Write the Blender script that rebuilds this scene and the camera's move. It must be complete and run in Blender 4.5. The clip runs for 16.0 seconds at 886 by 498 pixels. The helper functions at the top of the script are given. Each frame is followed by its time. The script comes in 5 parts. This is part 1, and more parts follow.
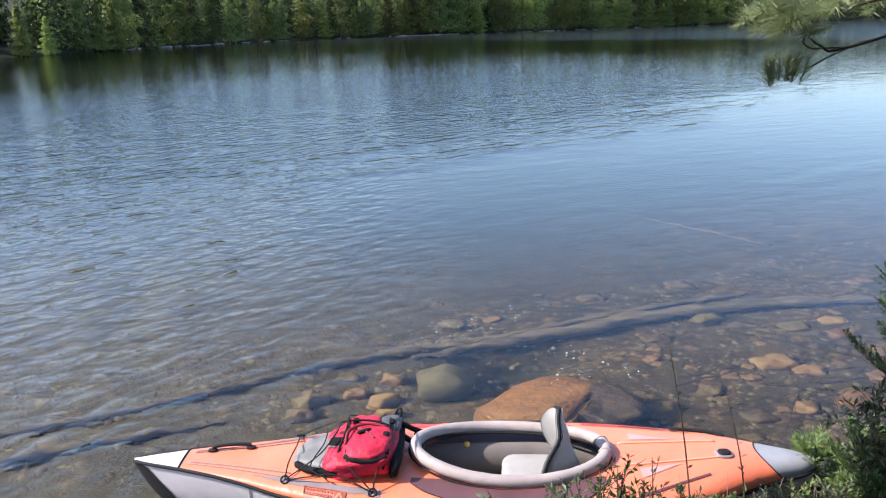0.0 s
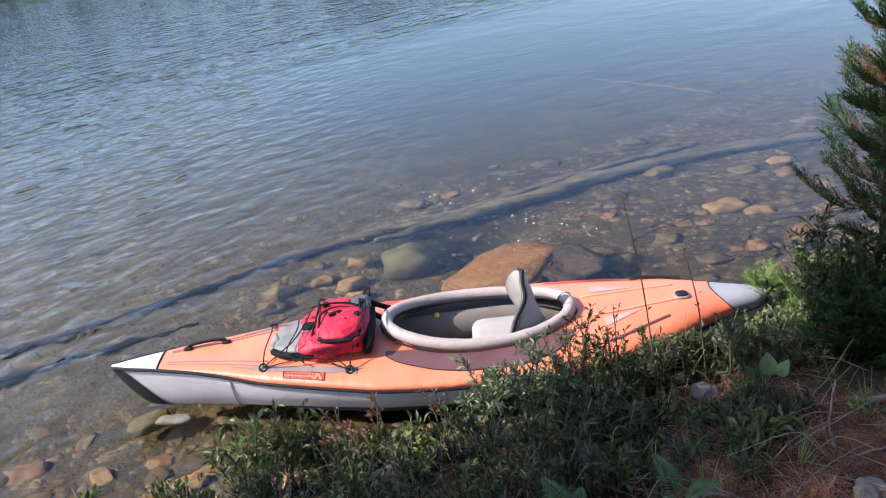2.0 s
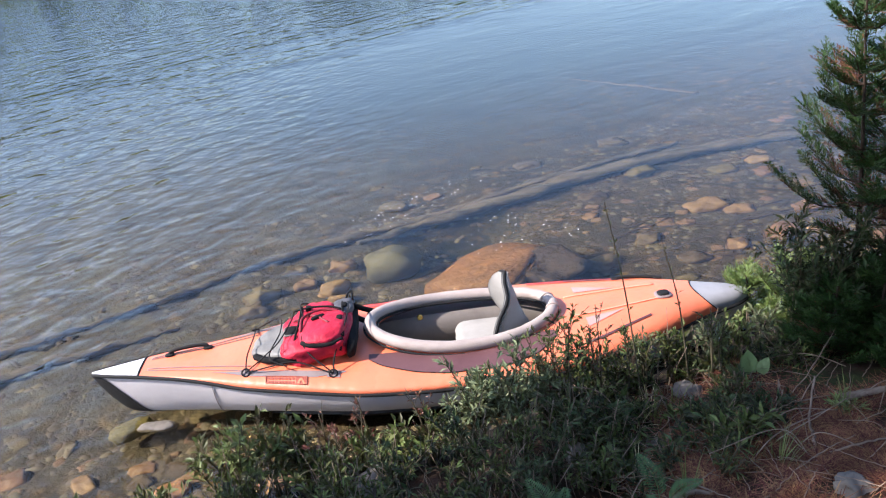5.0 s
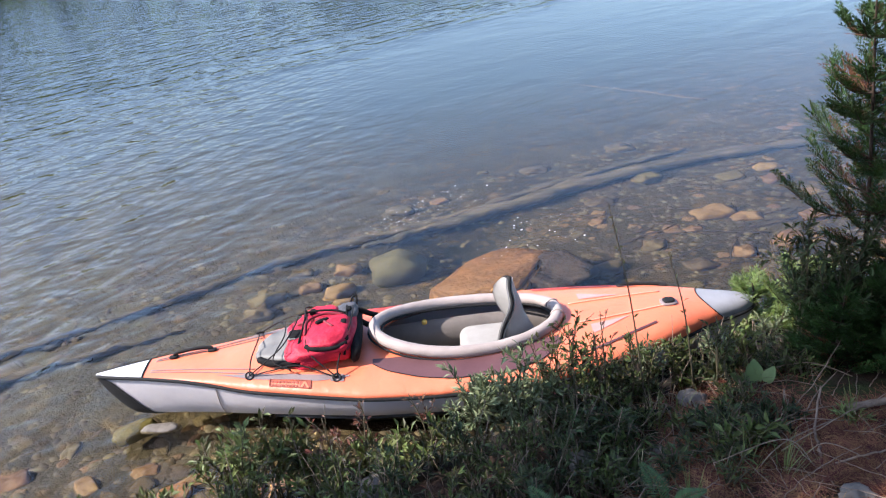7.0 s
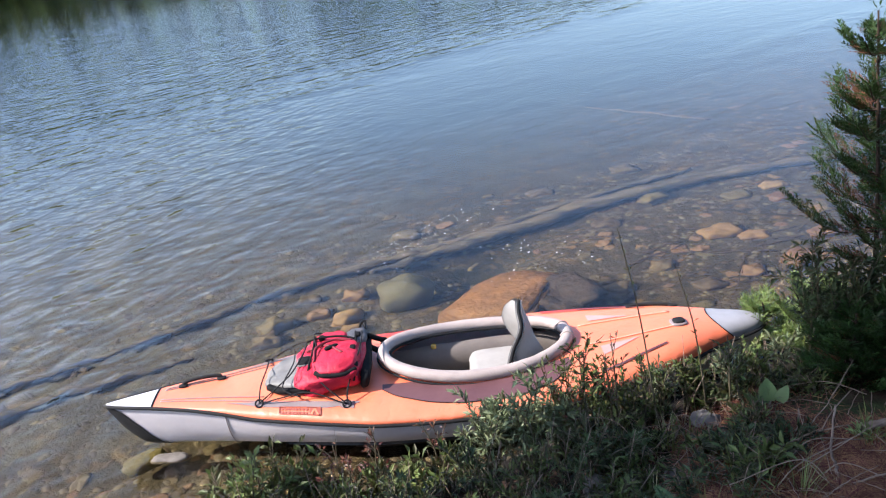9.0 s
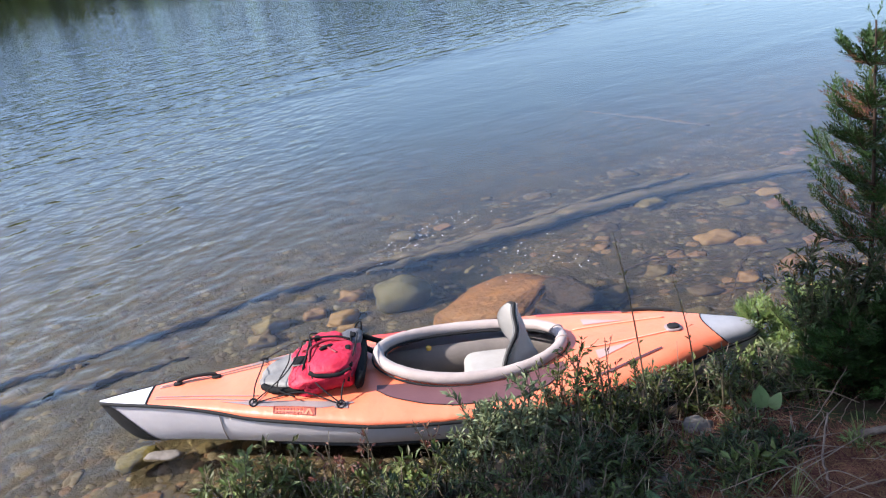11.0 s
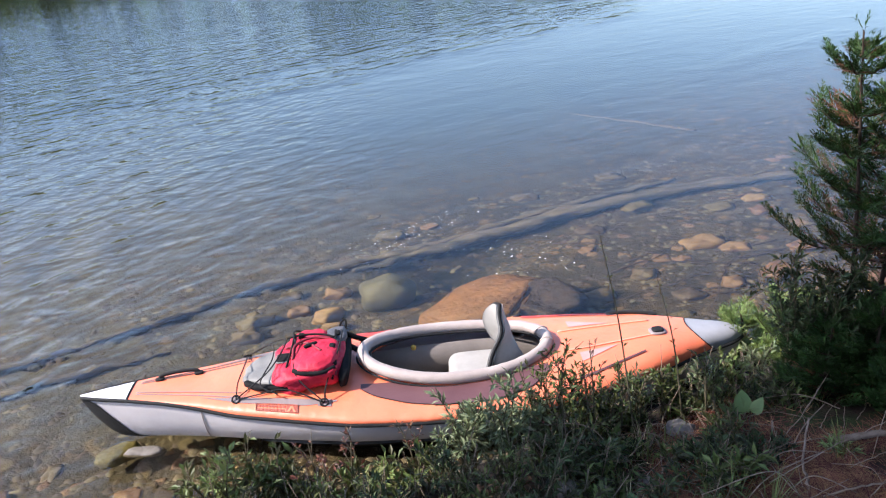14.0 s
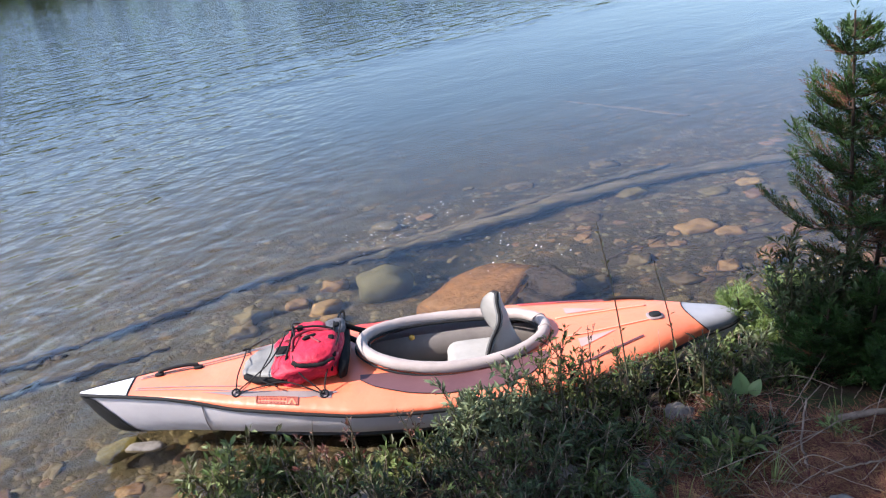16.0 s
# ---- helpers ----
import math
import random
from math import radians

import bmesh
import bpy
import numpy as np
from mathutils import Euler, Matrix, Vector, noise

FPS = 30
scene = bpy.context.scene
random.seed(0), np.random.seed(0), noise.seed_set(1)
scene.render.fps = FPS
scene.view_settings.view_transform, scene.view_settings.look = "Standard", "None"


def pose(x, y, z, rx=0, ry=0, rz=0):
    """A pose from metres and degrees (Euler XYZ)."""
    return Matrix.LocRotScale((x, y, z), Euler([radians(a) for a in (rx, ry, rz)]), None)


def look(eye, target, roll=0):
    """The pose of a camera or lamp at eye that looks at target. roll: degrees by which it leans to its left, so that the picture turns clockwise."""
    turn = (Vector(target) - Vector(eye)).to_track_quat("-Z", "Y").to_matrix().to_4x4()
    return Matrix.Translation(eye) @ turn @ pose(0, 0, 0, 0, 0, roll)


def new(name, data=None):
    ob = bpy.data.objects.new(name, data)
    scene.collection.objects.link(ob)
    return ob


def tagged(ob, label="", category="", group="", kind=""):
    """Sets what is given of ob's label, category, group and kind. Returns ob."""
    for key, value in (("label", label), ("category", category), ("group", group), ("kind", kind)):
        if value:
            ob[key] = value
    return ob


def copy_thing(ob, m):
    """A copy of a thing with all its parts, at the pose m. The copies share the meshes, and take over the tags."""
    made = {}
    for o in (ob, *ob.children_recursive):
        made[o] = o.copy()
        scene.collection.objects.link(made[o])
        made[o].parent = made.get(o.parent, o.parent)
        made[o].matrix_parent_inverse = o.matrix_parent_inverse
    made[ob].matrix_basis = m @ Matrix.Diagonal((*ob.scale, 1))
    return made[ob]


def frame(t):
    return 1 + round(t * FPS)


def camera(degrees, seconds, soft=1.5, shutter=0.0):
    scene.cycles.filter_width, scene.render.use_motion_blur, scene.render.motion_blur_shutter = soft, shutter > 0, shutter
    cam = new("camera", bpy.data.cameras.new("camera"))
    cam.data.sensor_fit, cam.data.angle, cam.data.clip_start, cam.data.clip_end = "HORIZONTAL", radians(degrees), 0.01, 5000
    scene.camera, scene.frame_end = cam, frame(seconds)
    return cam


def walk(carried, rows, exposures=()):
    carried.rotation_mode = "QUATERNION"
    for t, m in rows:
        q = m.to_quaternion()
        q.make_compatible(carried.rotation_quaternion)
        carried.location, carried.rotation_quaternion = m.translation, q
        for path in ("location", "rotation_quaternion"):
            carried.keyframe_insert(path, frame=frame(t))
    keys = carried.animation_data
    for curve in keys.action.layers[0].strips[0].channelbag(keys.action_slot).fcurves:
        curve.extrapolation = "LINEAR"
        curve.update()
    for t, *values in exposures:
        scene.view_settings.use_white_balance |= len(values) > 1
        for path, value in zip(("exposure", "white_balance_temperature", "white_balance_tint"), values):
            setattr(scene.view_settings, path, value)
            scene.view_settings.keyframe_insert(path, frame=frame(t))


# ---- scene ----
cam = camera(60.8, 16.0, 1.2)
PATH = [
    (0, (0.464, 1.051, 2.192), (0.457, 2.967, 1.619), -1.5),
    (0.2, (0.484, 1.058, 2.168), (0.469, 2.952, 1.525), -4.3),
    (0.5, (0.484, 1.04, 2.158), (0.503, 2.905, 1.436), -5.9),
    (1, (0.482, 1.034, 2.157), (0.531, 2.861, 1.346), -6.1),
    (1.5, (0.477, 1.035, 2.151), (0.545, 2.848, 1.31), -6.6),
    (2, (0.48, 1.031, 2.152), (0.554, 2.833, 1.287), -6.7),
    (2.5, (0.483, 1.027, 2.156), (0.584, 2.813, 1.262), -6.9),
    (3, (0.482, 1.034, 2.154), (0.591, 2.817, 1.254), -6.3),
    (3.5, (0.485, 1.032, 2.153), (0.599, 2.815, 1.254), -6.5),
    (4, (0.482, 1.03, 2.154), (0.601, 2.818, 1.266), -6.7),
    (6.5, (0.491, 1.037, 2.154), (0.602, 2.842, 1.301), -6.6),
    (7, (0.492, 1.038, 2.156), (0.595, 2.843, 1.301), -6.4),
    (7.5, (0.495, 1.035, 2.153), (0.599, 2.841, 1.299), -6.7),
    (8, (0.493, 1.032, 2.159), (0.603, 2.839, 1.308), -6.8),
    (8.5, (0.482, 1.043, 2.159), (0.589, 2.854, 1.318), -6.4),
    (9, (0.484, 1.038, 2.158), (0.58, 2.87, 1.362), -7.5),
    (11.5, (0.492, 1.033, 2.163), (0.601, 2.866, 1.369), -5.9),
    (12, (0.485, 1.035, 2.163), (0.603, 2.865, 1.365), -5.1),
    (12.5, (0.478, 1.044, 2.164), (0.598, 2.872, 1.361), -4.6),
    (13, (0.483, 1.036, 2.159), (0.602, 2.865, 1.36), -5.3),
    (13.5, (0.493, 1.03, 2.162), (0.623, 2.859, 1.364), -5.2),
    (14, (0.489, 1.038, 2.161), (0.627, 2.867, 1.363), -5.0),
    (14.5, (0.485, 1.033, 2.16), (0.624, 2.861, 1.36), -5.0),
    (15, (0.493, 1.027, 2.158), (0.634, 2.851, 1.35), -5.8),
    (15.5, (0.49, 1.024, 2.157), (0.636, 2.844, 1.342), -5.9),
    (16, (0.484, 1.032, 2.155), (0.63, 2.85, 1.335), -6.1),
]
walk(cam, [(t, look(eye, target, roll)) for t, eye, target, roll in PATH], [(0, 1.15, 5800, 15), (0.8, 1.13, 5850, 15), (2.5, 1.14, 5900, 15), (3.3, 1.25, 5950, 15), (9, 1.26, 5850, 15), (16, 1.27, 5850, 15)])

# ---- world and sun ----
SUN_DIR = Vector((-0.765, -0.036, 0.643)).normalized()
world = bpy.data.worlds.new("sky")
scene.world = world
world.use_nodes = True
wn = world.node_tree
sky = wn.nodes.new("ShaderNodeTexSky")
sky.sky_type, sky.sun_disc = "NISHITA", False
sky.sun_elevation = math.asin(SUN_DIR.z)
sky.sun_rotation = math.atan2(SUN_DIR.x, SUN_DIR.y)
sky.air_density, sky.dust_density, sky.ozone_density = 1.0, 1.0, 1.8
wn.links.new(sky.outputs[0], wn.nodes["Background"].inputs[0])
wn.nodes["Background"].inputs[1].default_value = 0.155
sun = new("sun", bpy.data.lights.new("sun", "SUN"))
sun.data.energy, sun.data.angle, sun.data.color = 5.0, radians(0.53), (1.0, 0.915, 0.79)
sun.matrix_world = look(SUN_DIR * 50, (0, 0, 0))


# ---- small helpers ----
def lerp(a, b, f):
    return a + (b - a) * f


def smooth_table(xs, ys, lo, hi, n=400, passes=6):
    """A smooth function through a few heights."""
    gx = np.linspace(lo, hi, n)
    gy = np.interp(gx, xs, ys)
    for _ in range(passes):
        p = np.concatenate(([2 * gy[0] - gy[i] for i in (4, 3, 2, 1)], gy, [2 * gy[-1] - gy[-i] for i in (2, 3, 4, 5)]))
        gy = np.convolve(p, np.ones(9) / 9, "valid")
    return lambda v: np.interp(v, gx, gy)


def mesh_of(name, verts, faces, mats=(), smooth=True):
    me = bpy.data.meshes.new(name)
    me.from_pydata([tuple(v) for v in verts], [], [tuple(f) for f in faces])
    for m in mats:
        me.materials.append(m)
    if smooth:
        me.shade_smooth()
    me.update()
    return me


def thing(name, at, label, category, group="", turn=0.0, kind=""):
    ob = new(name)
    ob.empty_display_size = 0.1
    ob.matrix_basis = pose(*at, 0, 0, turn)
    return tagged(ob, label, category, group, kind)


def part(name, data, material, parent, label="", smooth=True):
    """One mesh object under a thing or a part; data is a bmesh or (verts, faces)."""
    if isinstance(data, tuple):
        me = mesh_of(name, data[0], data[1], (), smooth)
    else:
        me = bpy.data.meshes.new(name)
        data.to_mesh(me)
        data.free()
        if smooth:
            me.shade_smooth()
    me.materials.append(material)
    ob = new(name, me)
    ob.parent = parent
    return tagged(ob, label)


def join(*pieces):
    verts, faces = [], []
    for v, f in pieces:
        k = len(verts)
        verts += list(v)
        faces += [[i + k for i in q] for q in f]
    return verts, faces


def grid(fn, us, vs, closed_v=False):
    """Quads over two parameters."""
    us, vs = list(us), list(vs)
    verts = [fn(u, v) for u in us for v in vs]
    n, faces = len(vs), []
    for i in range(len(us) - 1):
        for j in range(n if closed_v else n - 1):
            a, b = i * n + j, i * n + (j + 1) % n
            faces.append((a, a + n, b + n, b))
    return verts, faces


def tube(points, radius, sides=8, close=False):
    """A tube along points; radius is a number or one a point."""
    pts = [Vector(p) for p in points]
    n = len(pts)
    rad = [radius] * n if isinstance(radius, (int, float)) else list(radius)
    verts, faces = [], []
    side = None
    for i, p in enumerate(pts):
        a = pts[(i - 1) % n] if close or i else pts[i]
        b = pts[(i + 1) % n] if close or i < n - 1 else pts[i]
        d = (b - a).normalized()
        if side is None:
            side = d.orthogonal().normalized()
        side = (side - d * side.dot(d)).normalized()
        up = d.cross(side)
        for k in range(sides):
            c = 2 * math.pi * k / sides
            verts.append(p + (side * math.cos(c) + up * math.sin(c)) * rad[i])
    for i in range(n if close else n - 1):
        for k in range(sides):
            a, b = i * sides + k, i * sides + (k + 1) % sides
            c, d = ((i + 1) % n) * sides + (k + 1) % sides, ((i + 1) % n) * sides + k
            faces.append((a, b, c, d))
    if not close:
        faces.append(tuple(range(sides))[::-1])
        faces.append(tuple(range((n - 1) * sides, n * sides)))
    return verts, faces


def curve_points(points, n=24):
    """A smooth curve through points."""
    p = [Vector(q) for q in points]
    p = [p[0] * 2 - p[1]] + p + [p[-1] * 2 - p[-2]]
    out = []
    for i in range(1, len(p) - 2):
        for k in range(n):
            t = k / n
            a, b, c, d = p[i - 1:i + 3]
            out.append(0.5 * (2 * b + (c - a) * t + (2 * a - 5 * b + 4 * c - d) * t * t + (3 * b - 3 * c + d - a) * t ** 3))
    return out + [p[-2]]


def blob(centre, half, power=2.6, rough=0.0, scale=8.0, nu=26, nv=14, seed=0.0, twist=None):
    """A soft rounded form, a superellipsoid with an uneven skin."""
    c, h = Vector(centre), Vector(half)

    def e(v):
        return math.copysign(abs(v) ** (2 / power), v)

    def at(b, a):
        q = Vector((e(math.cos(b)) * e(math.cos(a)), e(math.cos(b)) * e(math.sin(a)), e(math.sin(b))))
        r = 1 + rough * noise.noise(q * scale * 0.3 + Vector((seed, seed, 0)))
        p = Vector((q.x * h.x, q.y * h.y, q.z * h.z)) * r
        if twist:
            p = twist @ p
        return c + p
    verts, faces = grid(at, np.linspace(-math.pi / 2 + 1e-3, math.pi / 2 - 1e-3, nv), np.linspace(0, 2 * math.pi, nu, endpoint=False), True)
    return verts, faces + [tuple(range(nu)), tuple(range(nv * nu - 1, (nv - 1) * nu - 1, -1))]


# ---- materials ----
def mat(name, low, high, scale=6.0, rough=0.6, bump=0.0, bump_scale=60.0, metal=0.0, rough_var=0.1, detail=6.0, vary=0.0,
        spec=0.5, island=False, sheen=0.0, subsurface=0.0, stretch=(1, 1, 1), coat=0.0):
    """A two-scale noise material: base colour between low and high, relief in metres, uneven gloss."""
    m = bpy.data.materials.new(name)
    m.use_nodes = True
    t = m.node_tree
    b = t.nodes["Principled BSDF"]
    co = t.nodes.new("ShaderNodeTexCoord")
    mp = t.nodes.new("ShaderNodeMapping")
    mp.inputs["Scale"].default_value = stretch
    t.links.new(co.outputs["Object"], mp.inputs[0])
    n1 = t.nodes.new("ShaderNodeTexNoise")
    n1.inputs["Scale"].default_value, n1.inputs["Detail"].default_value = scale, detail
    n1.inputs["Roughness"].default_value = 0.65
    t.links.new(mp.outputs[0], n1.inputs["Vector"])
    ramp = t.nodes.new("ShaderNodeValToRGB")
    ramp.color_ramp.elements[0].position, ramp.color_ramp.elements[1].position = 0.32, 0.68
    ramp.color_ramp.elements[0].color, ramp.color_ramp.elements[1].color = (*low, 1), (*high, 1)
    t.links.new(n1.outputs["Fac"], ramp.inputs[0])
    colour = ramp.outputs[0]
    if vary:
        if island:
            info = t.nodes.new("ShaderNodeNewGeometry").outputs["Random Per Island"]
        else:
            info = t.nodes.new("ShaderNodeObjectInfo").outputs["Random"]
        hsv = t.nodes.new("ShaderNodeHueSaturation")
        rng = t.nodes.new("ShaderNodeMapRange")
        rng.inputs["To Min"].default_value, rng.inputs["To Max"].default_value = 1 - vary, 1 + vary
        t.links.new(info, rng.inputs["Value"])
        t.links.new(rng.outputs[0], hsv.inputs["Value"])
        hue = t.nodes.new("ShaderNodeMapRange")
        hue.inputs["To Min"].default_value, hue.inputs["To Max"].default_value = 0.5 - vary * 0.06, 0.5 + vary * 0.05
        t.links.new(info, hue.inputs["Value"])
        t.links.new(hue.outputs[0], hsv.inputs["Hue"])
        t.links.new(colour, hsv.inputs["Color"])
        colour = hsv.outputs[0]
    t.links.new(colour, b.inputs["Base Color"])
    b.inputs["Metallic"].default_value = metal
    b.inputs["Specular IOR Level"].default_value = spec
    b.inputs["Coat Weight"].default_value = coat
    if sheen:
        b.inputs["Sheen Weight"].default_value = sheen
    n2 = t.nodes.new("ShaderNodeTexNoise")
    n2.inputs["Scale"].default_value, n2.inputs["Detail"].default_value = bump_scale, 5.0
    t.links.new(mp.outputs[0], n2.inputs["Vector"])
    rr = t.nodes.new("ShaderNodeMapRange")
    rr.inputs["To Min"].default_value, rr.inputs["To Max"].default_value = max(0.02, rough - rough_var), min(1, rough + rough_var)
    t.links.new(n1.outputs["Fac"], rr.inputs["Value"])
    t.links.new(rr.outputs[0], b.inputs["Roughness"])
    if bump:
        bp = t.nodes.new("ShaderNodeBump")
        bp.inputs["Strength"].default_value, bp.inputs["Distance"].default_value = 1.0, bump
        t.links.new(n2.outputs["Fac"], bp.inputs["Height"])
        t.links.new(bp.outputs[0], b.inputs["Normal"])
    if subsurface:
        tr = t.nodes.new("ShaderNodeBsdfTranslucent")
        mix = t.nodes.new("ShaderNodeMixShader")
        mix.inputs[0].default_value = subsurface
        t.links.new(colour, tr.inputs[0])
        t.links.new(b.outputs[0], mix.inputs[1])
        t.links.new(tr.outputs[0], mix.inputs[2])
        t.links.new(mix.outputs[0], t.nodes["Material Output"].inputs[0])
    return m


M = {
    "deck": mat("orange_coated_fabric", (0.74, 0.162, 0.070), (0.82, 0.200, 0.092), 3, 0.40, 0.010, 8, vary=0, spec=0.8),
    # orange deck fabric again, with shade put into its colour
    "deck_shaded": mat("shaded_deck_red", (0.50, 0.040, 0.030), (0.60, 0.060, 0.040), 4, 0.45, 0.003, 14),
    "hull": mat("grey_rubber_fabric", (0.41, 0.372, 0.370), (0.51, 0.468, 0.460), 4, 0.5, 0.002, 12),
    "cap": mat("pale_grey_fabric", (0.54, 0.52, 0.51), (0.63, 0.61, 0.60), 5, 0.5, 0.001, 25),
    "stern_cap": mat("mid_grey_fabric", (0.22, 0.212, 0.216), (0.31, 0.30, 0.305), 5, 0.5, 0.001, 25),
    "coaming": mat("light_grey_fabric_tube", (0.29, 0.232, 0.205), (0.39, 0.318, 0.28), 5, 0.65, 0.004, 22),
    "lining": mat("taupe_lining", (0.15, 0.125, 0.108), (0.215, 0.182, 0.158), 5, 0.65, 0.002, 20),
    "lining_dark": mat("dark_floor_lining", (0.03, 0.027, 0.025), (0.06, 0.054, 0.05), 6, 0.6, 0.002, 30),
    "seat": mat("pale_seat_fabric", (0.27, 0.25, 0.225), (0.35, 0.325, 0.295), 8, 0.7, 0.001, 60),
    "plum": mat("plum_panel_fabric", (0.088, 0.036, 0.038), (0.120, 0.052, 0.053), 6, 0.5, 0.001, 40),
    "black": mat("black_webbing", (0.005, 0.005, 0.005), (0.014, 0.013, 0.013), 40, 0.75, 0.001, 200, spec=0.25),
    "grey_panel": mat("grey_deck_panel", (0.18, 0.138, 0.130), (0.24, 0.188, 0.178), 8, 0.5, 0.001, 50),
    "mauve": mat("mauve_grey_panel", (0.36, 0.21, 0.18), (0.44, 0.27, 0.23), 8, 0.5),
    "logo": mat("rust_print", (0.27, 0.060, 0.034), (0.33, 0.080, 0.045), 12, 0.5),
    "print_pale": mat("pale_print", (0.78, 0.30, 0.19), (0.82, 0.34, 0.22), 12, 0.5),
    "pack": mat("crimson_nylon", (0.34, 0.008, 0.024), (0.52, 0.018, 0.046), 14, 0.6, 0.022, 13, spec=0.3),
    "pack_seam": mat("dark_crimson_webbing", (0.13, 0.004, 0.010), (0.22, 0.008, 0.018), 20, 0.6, 0.002, 60),
    "pack_grey": mat("grey_nylon", (0.105, 0.099, 0.090), (0.165, 0.156, 0.142), 9, 0.6, 0.004, 20),
    "pack_dark": mat("black_nylon", (0.006, 0.006, 0.006), (0.018, 0.017, 0.017), 12, 0.8, 0.003, 40, spec=0.08),
    "mesh": mat("charcoal_mesh", (0.03, 0.03, 0.032), (0.10, 0.09, 0.095), 30, 0.6, 0.002, 150),
    "amber": mat("amber_plastic", (0.90, 0.50, 0.09), (0.95, 0.62, 0.16), 10, 0.25),
}
M["bark"] = mat("dark_bark", (0.045, 0.030, 0.022), (0.12, 0.085, 0.065), 25, 0.85, 0.004, 60)
M["cedar_bark"] = mat("dark_cedar_bark", (0.020, 0.013, 0.009), (0.060, 0.040, 0.028), 30, 0.9, 0.003, 70, spec=0.15)
M["twig"] = mat("grey_dry_twig", (0.12, 0.082, 0.056), (0.26, 0.19, 0.14), 25, 0.9, 0.001, 90, spec=0.15)
M["stem"] = mat("green_brown_stem", (0.05, 0.04, 0.02), (0.10, 0.08, 0.04), 25, 0.8)
M["leaf"] = mat("shrub_leaf", (0.032, 0.043, 0.010), (0.120, 0.132, 0.038), 20, 0.5, vary=0.7, island=True, subsurface=0.30, spec=0.28)
# paler leaf: fresh herbs, and shrubs with sunlight put into their colour
M["leaf_bright"] = mat("fresh_sunlit_leaf", (0.105, 0.135, 0.034), (0.20, 0.23, 0.08), 20, 0.48, vary=0.4, island=True, subsurface=0.35, spec=0.3)
M["cedar_fresh"] = mat("fresh_cedar_leaf", (0.11, 0.165, 0.034), (0.20, 0.25, 0.07), 20, 0.45, vary=0.35, island=True, subsurface=0.35)
M["herb"] = mat("blue_green_herb_leaf", (0.022, 0.032, 0.011), (0.072, 0.088, 0.032), 16, 0.5, vary=0.65, island=True, subsurface=0.25, spec=0.25)
M["willow"] = mat("willow_leaf", (0.100, 0.120, 0.055), (0.210, 0.235, 0.120), 20, 0.5, vary=0.4, island=True, subsurface=0.30, spec=0.35)
M["leaf_red"] = mat("reddish_leaf", (0.09, 0.030, 0.018), (0.16, 0.055, 0.03), 20, 0.5, vary=0.4, island=True, subsurface=0.25)
M["grass"] = mat("grass_blade", (0.075, 0.090, 0.016), (0.150, 0.160, 0.036), 8, 0.5, vary=0.4, island=True, subsurface=0.3)
M["dry_grass"] = mat("dry_grass_blade", (0.28, 0.21, 0.11), (0.42, 0.33, 0.19), 8, 0.7, vary=0.3, island=True, subsurface=0.2)
M["litter"] = mat("fallen_pine_needle", (0.070, 0.026, 0.013), (0.235, 0.102, 0.055), 8, 0.8, vary=0.65, island=True, spec=0.2)
M["cedar"] = mat("cedar_scale_leaf", (0.014, 0.034, 0.007), (0.044, 0.080, 0.015), 12, 0.6, vary=0.4, island=True, subsurface=0.2, spec=0.25)
M["cedar_brown"] = mat("browned_cedar_leaf", (0.070, 0.026, 0.009), (0.130, 0.052, 0.017), 12, 0.7, vary=0.3, island=True, subsurface=0.15)
M["pine"] = mat("pine_needle", (0.08, 0.115, 0.03), (0.17, 0.20, 0.06), 12, 0.45, vary=0.35, island=True, subsurface=0.2)
M["bough_pine"] = mat("pale_pine_needle", (0.11, 0.140, 0.046), (0.22, 0.245, 0.090), 12, 0.45, vary=0.4, island=True, subsurface=0.3)
M["fresh_broad"] = mat("fresh_broad_leaf", (0.10, 0.150, 0.040), (0.16, 0.215, 0.065), 10, 0.5, vary=0.2, subsurface=0.35)
M["fern"] = mat("fern_leaf", (0.044, 0.092, 0.022), (0.092, 0.150, 0.040), 12, 0.5, vary=0.25, island=True, subsurface=0.3)
M["far_leaf"] = mat("far_foliage", (0.075, 0.100, 0.030), (0.210, 0.240, 0.075), 0.35, 0.7, vary=0.55, subsurface=0.5, spec=0.2)
M["far_bright"] = mat("far_light_foliage", (0.150, 0.190, 0.048), (0.280, 0.310, 0.085), 0.5, 0.7, vary=0.4, subsurface=0.5, spec=0.2)
# darker foliage for the wood behind, forest-interior shade put into the colour
M["far_shaded"] = mat("shaded_far_forest", (0.032, 0.044, 0.020), (0.095, 0.115, 0.045), 0.10, 0.8, subsurface=0.2, spec=0.1)
M["foam"] = mat("white_foam", (0.75, 0.75, 0.75), (0.85, 0.85, 0.85), 30, 0.5)
M["stone"] = mat("lake_stone", (0.036, 0.025, 0.010), (0.078, 0.052, 0.021), 7, 0.7, 0.006, 30, vary=0.35)
M["stone_rust"] = mat("rusty_stone", (0.068, 0.036, 0.016), (0.145, 0.080, 0.036), 8, 0.7, 0.005, 30, vary=0.25)
M["boulder"] = mat("grey_green_boulder", (0.048, 0.044, 0.024), (0.078, 0.070, 0.040), 5, 0.75, 0.006, 25)
M["red_rock"] = mat("red_brown_rock", (0.078, 0.036, 0.011), (0.172, 0.080, 0.024), 11, 0.7, 0.02, 22)
M["red_rock_dark"] = mat("dark_rock", (0.008, 0.005, 0.004), (0.036, 0.019, 0.012), 20, 0.85, 0.03, 20)
M["bank_rock"] = mat("pale_bank_rock", (0.09, 0.076, 0.062), (0.17, 0.145, 0.122), 8, 0.85, 0.008, 30)
